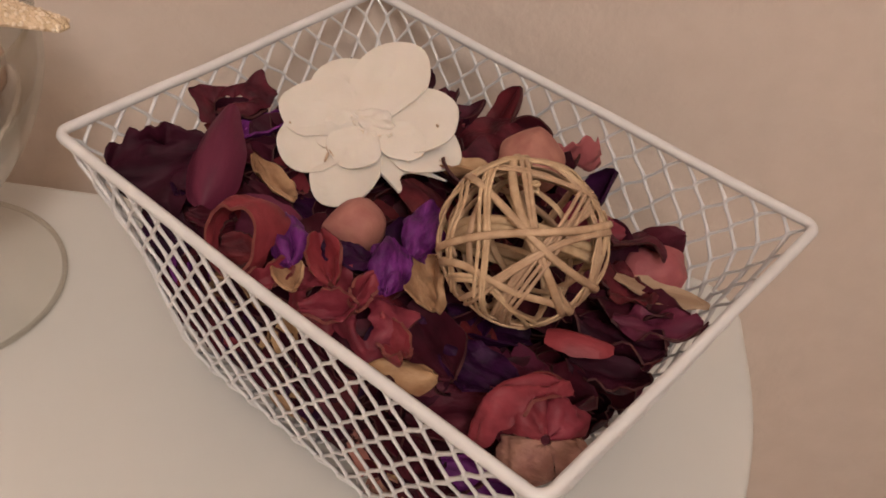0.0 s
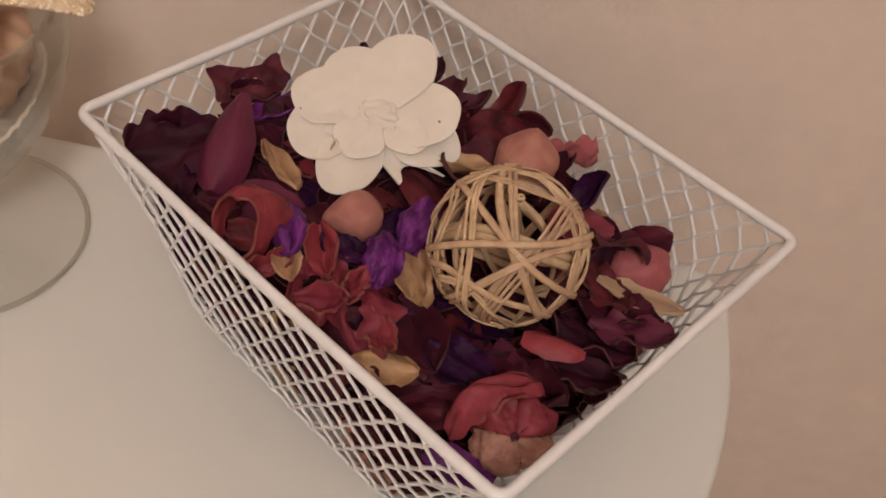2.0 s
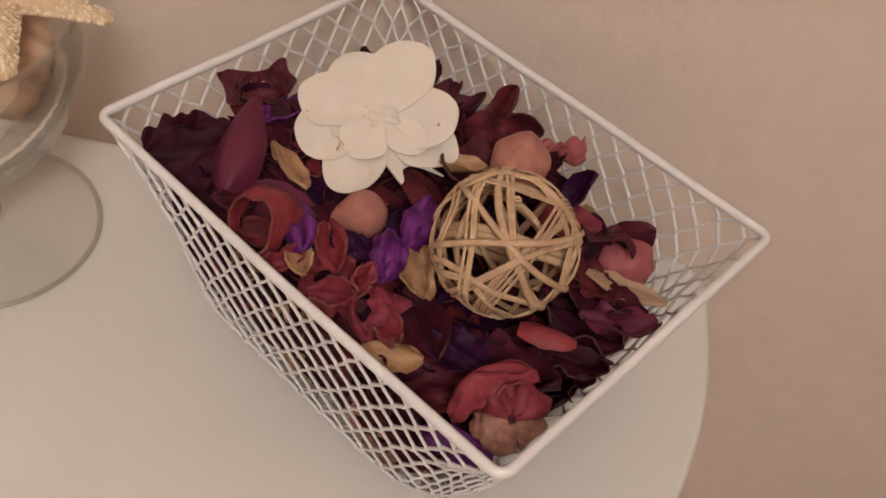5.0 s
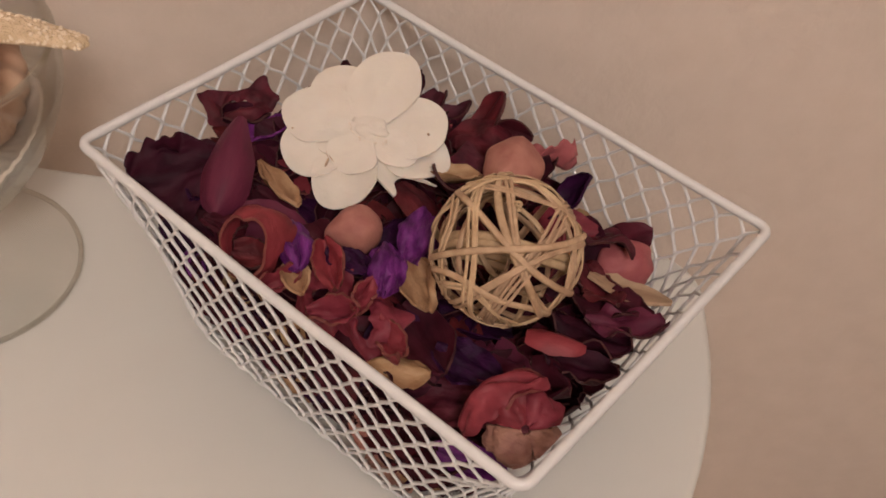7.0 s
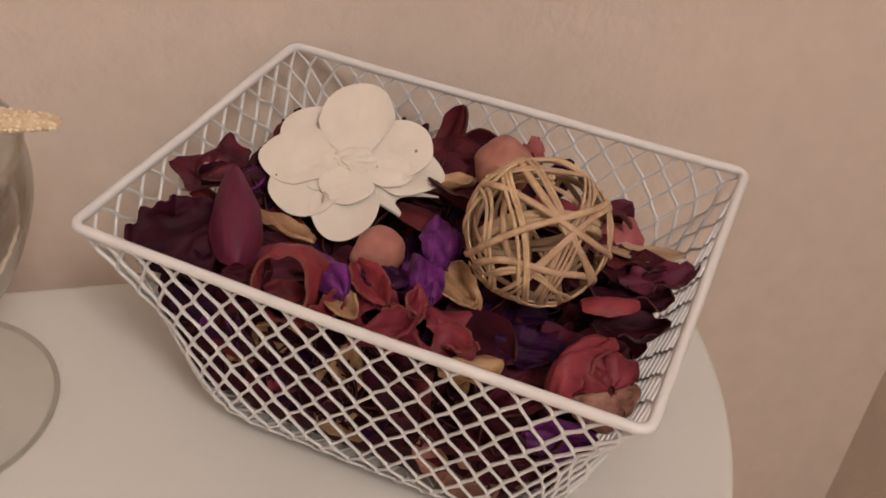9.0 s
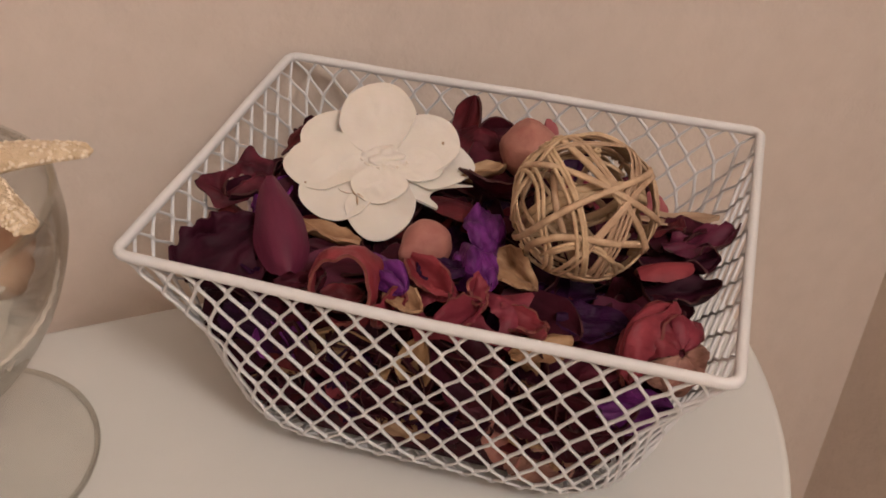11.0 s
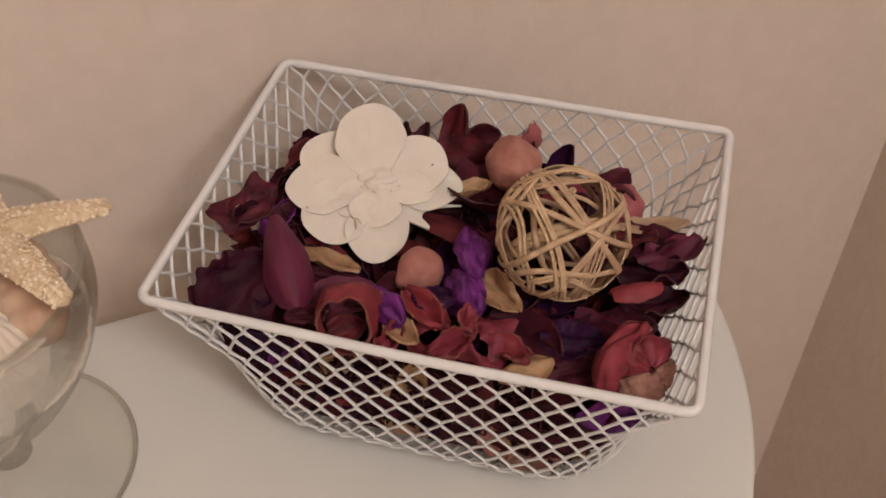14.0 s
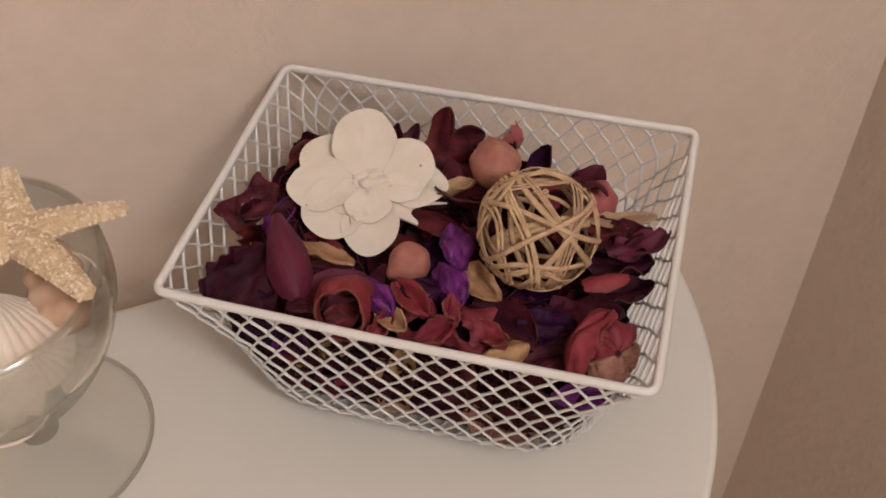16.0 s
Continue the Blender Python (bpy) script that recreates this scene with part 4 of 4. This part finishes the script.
def stalk_place(a, b):
    """The flat stalk, torn across its end, with one side running on into a prong."""
    v = 2 * b - 1
    far = 0.0150 + 0.0120 * max(0, v) ** 3 - 0.0025 * math.sin(3 * v + 1)
    x = 0.0060 + far * a
    y = -0.0045 - 0.0030 * a + v * 0.0050 + 0.0075 * max(0, v) * max(0, a - 0.5)
    return x, y, -0.0016 - 0.0035 * a + 0.0012 * v * v


part("stalk", sheet(stalk_place, 12, 14, 0.0011), SHOLA, flower, "flat torn stalk with a prong")
for x, y, z, rz, L in ((-0.0085, -0.0150, 0.0005, -18, 0.0060), (-0.0080, -0.0175, 0.0004, -70, 0.0050), (-0.0105, -0.0145, 0.0006, -40, 0.0035), (0.0185, 0.0165, 0.0004, 30, 0.0012), (-0.0315, -0.0140, 0.0004, 10, 0.0009)):
    stain = bmesh.new()
    bmesh.ops.create_icosphere(stain, subdivisions=2, radius=1, matrix=pose(x, y, z, 0, 0, rz) @ Matrix.Diagonal((L / 2, 0.00040, 0.0010, 1)))
    part("stain", stain, STAIN, flower, "small brown scar on a petal")


# ---- the rattan ball ----
ball = tagged(new("rattan_ball"), "round ball woven of pale rattan vine strips, resting on the potpourri", "decorative ball")
BALL_R = 0.0286
ball.matrix_basis = Matrix.Translation((0.0475, -0.0120, 0.0955))
br = random.Random(21)
def vine(normal, offset, start, sweep, r, strips, width):
    """A strand bent round the ball: some strips side by side along a circle; start and sweep run from the circle's outermost point."""
    nrm = Vector(normal).normalized()
    a = (BALL_SIDE - nrm * BALL_SIDE.dot(nrm)).normalized() if abs(nrm.dot(BALL_SIDE)) < 0.95 else nrm.orthogonal().normalized()
    b = nrm.cross(a)
    bm = bmesh.new()
    ph = br.uniform(0, 6)
    for s in range(strips):
        off = offset + (s - (strips - 1) / 2) * width * 0.92 / r + br.uniform(-0.012, 0.012)
        drift = br.uniform(-0.05, 0.05)
        pts = []
        steps = max(8, int(sweep / 8))
        for k in range(steps + 1):
            t = radians(start + br.uniform(-0.5, 0.5) + sweep * k / steps)
            o = off + drift * math.sin(t * 1.0 + ph) + 0.03 * math.sin(3 * t + ph)
            c = math.sqrt(max(0.05, 1 - o * o))
            rr = r * (1 + 0.018 * math.sin(5 * t + ph) + br.uniform(-0.004, 0.004))
            pts.append((a * (math.cos(t) * c) + b * (math.sin(t) * c) + nrm * o) * rr)
        tube(bm, pts, width / 2, 6, up=lambda p: p.normalized(), flat=0.5)
    return bm


# the ball's upper side: its axis, and two directions across it
BALL_SIDE = Vector((0.249, -0.721, 0.647)).normalized()
BALL_X = (Vector((0, 0, 1)).cross(BALL_SIDE).normalized() + 0.096 * BALL_SIDE.cross(Vector((0, 0, 1)).cross(BALL_SIDE)).normalized()).normalized()
BALL_Y = BALL_SIDE.cross(BALL_X)
# strands that cross the upper side, from one point to another in parts of the radius; how deep, how many strips, how wide
for x0, y0, x1, y1, r, strips, width, lean in (
        (-0.75, -0.20, 0.74, 0.30, 1.00, 1, 0.0026, 0.00), (-0.58, 0.47, 0.94, -0.34, 0.985, 1, 0.0026, 0.06), (-0.45, 0.74, -0.34, 0.00, 0.975, 3, 0.0015, 0.0),
        (-0.24, 0.81, 0.43, -0.27, 0.965, 1, 0.0030, 0.0), (0.57, 0.47, 0.30, -0.27, 0.975, 3, 0.0014, 0.05), (0.94, 0.34, -0.45, -0.81, 0.985, 3, 0.0014, 0.0),
        (-0.85, -0.47, 0.70, -0.74, 0.97, 1, 0.0030, 0.1), (0.36, 0.00, 0.75, -0.70, 0.955, 2, 0.0017, 0.0), (-0.10, -0.92, 0.60, 0.34, 0.945, 2, 0.0018, 0.0),
        (-0.80, 0.35, -0.70, -0.55, 0.975, 2, 0.0018, 0.1), (-0.60, 0.78, 0.40, 0.90, 0.97, 2, 0.0018, 0.25), (-0.30, 0.70, 0.70, 0.62, 0.955, 2, 0.0016, 0.2),
        (-0.60, -0.70, 0.20, -0.93, 0.965, 2, 0.0018, 0.25), (0.83, 0.45, 0.86, -0.40, 0.96, 2, 0.0018, 0.2), (-0.92, 0.10, -0.30, 0.88, 0.975, 1, 0.0024, 0.15)):
    d = Vector((x1 - x0, y1 - y0)).normalized()
    normal = BALL_X * d.y - BALL_Y * d.x + BALL_SIDE * lean
    off = x0 * d.y - y0 * d.x
    part("vine_strand", vine(normal, off * 0.97, -100 - br.uniform(0, 15), br.uniform(205, 235), BALL_R * r, strips, width), RATTAN, ball)
# the outline and the under side
for x, y, z, off, strips in ((0.16, 0.12, 1.0, 0.04, 2), (-0.28, 0.16, 1.0, -0.04, 2), (0.10, -0.36, 1.0, 0.06, 2), (0.45, 0.30, 1.0, -0.15, 2), (-0.5, -0.4, 1.0, -0.10, 2),
                             (0.9, 0.5, 0.3, -0.25, 2), (0.2, -1.0, 0.4, -0.2, 3), (-0.9, 0.3, 0.35, -0.3, 2)):
    normal = BALL_X * x + BALL_Y * y + BALL_SIDE * z
    part("vine_strand", vine(normal, off, br.uniform(0, 360) if z > 0.9 else 80, 340 if z > 0.9 else 200, BALL_R * br.uniform(0.955, 0.985), strips, br.uniform(0.0016, 0.0019)), RATTAN, ball)
for k in range(7):
    z = 1 - 2 * (k + 0.5) / 7
    th = k * 2.39996 + br.uniform(-0.5, 0.5)
    q = math.sqrt(1 - z * z)
    part("vine_strand", vine((q * math.cos(th), q * math.sin(th), z), br.uniform(-0.35, 0.35), br.uniform(0, 360), br.uniform(150, 300), BALL_R * br.uniform(0.70, 0.86), br.choice((1, 1, 2)), br.uniform(0.0026, 0.0034)), RATTAN, ball)
knot_end = bmesh.new()
for k in range(2):
    ring = [Vector((0.0010 * math.cos(q * math.tau / 14), 0.0010 * math.sin(q * math.tau / 14), 0.0022 * k)) for q in range(14)]
    tube(knot_end, ring, 0.0006, 6, closed=True)
bmesh.ops.transform(knot_end, matrix=Matrix.Translation(Vector((0.0025, -0.0030, 0.0250))), verts=knot_end.verts[:])
part("cut_end", knot_end, RATTAN, ball, "hollow cut end of a strand")


# ---- the glass bowl with shells and a starfish ----
bowl = tagged(new("glass_bowl"), "footed clear glass bowl filled with sea shells", "glass bowl")
BX, BY = -0.180, -0.114
bowl.matrix_basis = Matrix.Translation((BX, BY, TABLE_Z))


def turned(profile, seg=64):
    bm = bmesh.new()
    rings = []
    for r, z in profile:
        if r < 1e-6:
            rings.append([bm.verts.new((0, 0, z))])
        else:
            rings.append([bm.verts.new((r * math.cos(k * math.tau / seg), r * math.sin(k * math.tau / seg), z)) for k in range(seg)])
    for p, q in zip(rings, rings[1:]):
        for k in range(seg):
            n = (k + 1) % seg
            if len(p) == 1:
                bm.faces.new((p[0], q[n], q[k]))
            elif len(q) == 1:
                bm.faces.new((p[k], p[n], q[0]))
            else:
                bm.faces.new((p[k], p[n], q[n], q[k]))
    return bm


def smooth_profile(pts, n=6):
    out = []
    for i in range(len(pts) - 1):
        p0, p1, p2, p3 = (Vector(pts[max(0, min(len(pts) - 1, i + k))]) for k in (-1, 0, 1, 2))
        for k in range(n):
            t = k / n
            q = 0.5 * ((2 * p1) + (p2 - p0) * t + (2 * p0 - 5 * p1 + 4 * p2 - p3) * t * t + (3 * p1 - p0 - 3 * p2 + p3) * t ** 3)
            out.append((max(0, q[0]), q[1]))
    return out + [pts[-1]]


OUT = [(0.010, 0.018), (0.0095, 0.028), (0.018, 0.037), (0.036, 0.055), (0.0505, 0.077), (0.0588, 0.098), (0.0615, 0.113), (0.0605, 0.128)]
IN = [(0.0580, 0.128), (0.0588, 0.113), (0.0560, 0.098), (0.0475, 0.079), (0.033, 0.0595), (0.016, 0.0445), (0.0, 0.0415)]
vessel = part("bowl", turned([(0.0, 0.0115), (0.0095, 0.0115)] + smooth_profile(OUT) + smooth_profile(IN)), GLASS, bowl)
foot = part("foot", turned(smooth_profile([(0.0, 0.0022), (0.034, 0.0018), (0.050, 0.0004), (0.0535, 0.0008), (0.0547, 0.0022), (0.0535, 0.0036), (0.042, 0.0052), (0.022, 0.0076), (0.0105, 0.0112), (0.0, 0.0112)], 5)), FOOT_GLASS, bowl, "flat round clear glass foot")
for name, r, z, w, owner, word in (("rim", 0.0593, 0.1282, 0.0017, vessel, "rounded grey-green glass rim"), ("edge", 0.0538, 0.0024, 0.0013, foot, "thick rounded glass edge")):
    ring = bmesh.new()
    tube(ring, [Vector((r * math.cos(k * math.tau / 72), r * math.sin(k * math.tau / 72), z)) for k in range(72)], w, 10, closed=True)
    part(name, ring, EDGE_GLASS, owner, word)


def scallop_bm(R, ribs=17, depth=0.32, span=150):
    def place(a, b):
        v = 2 * b - 1
        th = radians(span / 2) * v
        r = R * (0.05 + 0.95 * a) * (1 - 0.12 * v * v)
        rib = math.cos(v * ribs * math.pi)
        z = depth * R * (math.sin(math.pi * (0.08 + 0.62 * a)) * (1 - 0.8 * v * v)) + 0.008 * R * rib * (0.3 + 0.7 * a) + 0.006 * R * math.sin(a * 28)
        return r * math.cos(th) - R * 0.5, r * math.sin(th), z
    return sheet(place, 14, ribs * 6, 0.0014)


def whelk_bm(L, R, turns=5):
    bm = bmesh.new()
    rings = []
    for k in range(60):
        f = k / 59
        r = R * (math.sin(math.pi * min(1, f * 0.8 + 0.03)) ** 0.8) * (1 + 0.06 * math.sin(f * math.tau * turns))
        rings.append([bm.verts.new((L * (f - 0.5), r * math.cos(q * math.tau / 20), r * math.sin(q * math.tau / 20) * 0.9)) for q in range(20)])
    for p, q in zip(rings, rings[1:]):
        for k in range(20):
            bm.faces.new((p[k], p[(k + 1) % 20], q[(k + 1) % 20], q[k]))
    bm.faces.new(rings[0])
    bm.faces.new(rings[-1])
    return bm


SHELLS = "sea shells in the bowl"
thing("scallop_shell", scallop_bm(0.050, 24), SHELL, Matrix.Translation((BX + 0.006, BY - 0.014, 0.088)) @ pose(0, 0, 0, -14, 6, -68), "large cream ribbed scallop shell", "shell", SHELLS)
thing("scallop_shell", scallop_bm(0.042, 19), SHELL, Matrix.Translation((BX + 0.030, BY + 0.014, 0.082)) @ pose(0, 0, 0, 200, -40, 25), "cream scallop shell showing its smooth hollow", "shell", SHELLS)
thing("whelk_shell", whelk_bm(0.052, 0.013), SHELL_BROWN, Matrix.Translation((BX + 0.026, BY + 0.024, 0.092)) @ pose(0, 0, 0, 0, 18, -50), "brown and white spiral whelk shell", "shell", SHELLS)
thing("whelk_shell", whelk_bm(0.044, 0.012, 4), SHELL, Matrix.Translation((BX + 0.022, BY - 0.022, 0.064)) @ pose(0, 0, 0, 10, -30, 70), "cream spiral whelk shell", "shell", SHELLS)
thing("cockle_shell", scallop_bm(0.034, 13, 0.5, 165), SHELL, Matrix.Translation((BX + 0.004, BY + 0.004, 0.052)) @ pose(0, 0, 0, 30, 20, 120), "cream ribbed cockle shell", "shell", SHELLS)
thing("cockle_shell", scallop_bm(0.034, 13, 0.5, 165), SHELL_BROWN, Matrix.Translation((BX - 0.022, BY + 0.014, 0.076)) @ pose(0, 0, 0, -20, 10, 200), "brownish ribbed cockle shell", "shell", SHELLS)
thing("whelk_shell", whelk_bm(0.046, 0.013, 4), SHELL, Matrix.Translation((BX - 0.014, BY - 0.024, 0.066)) @ pose(0, 0, 0, 0, 10, 160), "cream spiral whelk shell", "shell", SHELLS)
thing("cockle_shell", scallop_bm(0.030, 13, 0.5, 165), SHELL, Matrix.Translation((BX + 0.004, BY - 0.008, 0.041)) @ pose(0, 0, 0, 180, 0, 40), "cream ribbed cockle shell", "shell", SHELLS)


for ang, r, z, tilt, turn, kind in ((-10, 0.030, 0.089, 55, 20, 0), (28, 0.030, 0.091, 60, 80, 1), (-48, 0.030, 0.088, 55, 140, 0), (6, 0.019, 0.072, 45, 200, 2),
                                    (-34, 0.017, 0.070, 40, 60, 1), (52, 0.020, 0.074, 44, 250, 0), (-75, 0.028, 0.086, 55, 300, 1)):
    m = Matrix.Translation((BX + r * math.cos(radians(ang)), BY + r * math.sin(radians(ang)), TABLE_Z + z)) @ pose(0, 0, 0, 0, tilt, ang) @ pose(0, 0, 0, 0, 0, turn)
    if kind == 2:
        thing("whelk_shell", whelk_bm(0.024, 0.0060, 4), SHELL, m, "small cream spiral whelk shell against the glass", "shell", SHELLS)
    else:
        thing("cockle_shell", scallop_bm(0.023 - 0.003 * kind, 13, 0.35, 160), SHELL, m, "small cream ribbed cockle shell against the glass", "shell", SHELLS)


def arm_bm(ang, L, rise, R0=0.0108):
    """One tapering, ridged arm of the starfish."""
    bm = bmesh.new()
    a = radians(ang)
    d, s = Vector((math.cos(a), math.sin(a), 0)), Vector((-math.sin(a), math.cos(a), 0))
    rings, n, m = [], 22, 14
    for k in range(n + 1):
        f = k / n
        w = R0 * (1 - 0.62 * f) * (1 if f < 0.93 else math.sqrt(max(0.03, 1 - ((f - 0.93) / 0.07) ** 2)))
        c = d * (L * f) + Vector((0, 0, rise * f + 0.0015 * math.sin(f * 3)))
        rings.append([bm.verts.new(c + s * (math.cos(q * math.tau / m) * w) + Vector((0, 0, math.sin(q * math.tau / m) * w * (0.62 if q < m / 2 else 0.35)))) for q in range(m)])
    for p, q in zip(rings, rings[1:]):
        for k in range(m):
            bm.faces.new((p[k], p[(k + 1) % m], q[(k + 1) % m], q[k]))
    bm.faces.new(rings[0])
    bm.faces.new(rings[-1])
    return bm


def knobs_bm(ang, L, rise, R0=0.0108):
    """The small knobs over an arm, in rows along the ridge and the sides and strewn between."""
    bm = bmesh.new()
    rs = random.Random(int(ang))
    a = radians(ang)
    d, s = Vector((math.cos(a), math.sin(a), 0)), Vector((-math.sin(a), math.cos(a), 0))
    for k in range(190):
        f = rs.random() ** 0.85
        w = R0 * (1 - 0.62 * f) * 0.97
        t = rs.uniform(0.05, math.pi - 0.05)
        if rs.random() < 0.35:
            t = rs.choice((0.12, math.pi - 0.12, math.pi / 2)) + rs.uniform(-0.08, 0.08)
        c = d * (L * f * 0.96) + Vector((0, 0, rise * f + 0.0015 * math.sin(f * 3))) + s * (math.cos(t) * w) + Vector((0, 0, math.sin(t) * w * 0.62))
        bmesh.ops.create_icosphere(bm, subdivisions=1, radius=rs.uniform(0.0005, 0.0011), matrix=Matrix.Translation(c))
    return bm


ARMS = ((35, 0.048, -0.001), (-27, 0.055, 0.001), (125, 0.036, 0.006), (179, 0.046, 0.0), (250, 0.044, -0.004))
starfish = tagged(new("starfish"), "dried sandy yellow starfish lying across the bowl's rim", "starfish")
starfish.matrix_basis = Matrix.Translation((-0.1645, -0.090, 0.1165))
for ang, L, rise in ARMS:
    arm = part("arm", arm_bm(ang, L, rise), STARFISH, starfish)
    tagged(part("knob_cover", knobs_bm(ang, L, rise), STAR_KNOB, arm, "pale pinkish knobs"), kind="stuff")
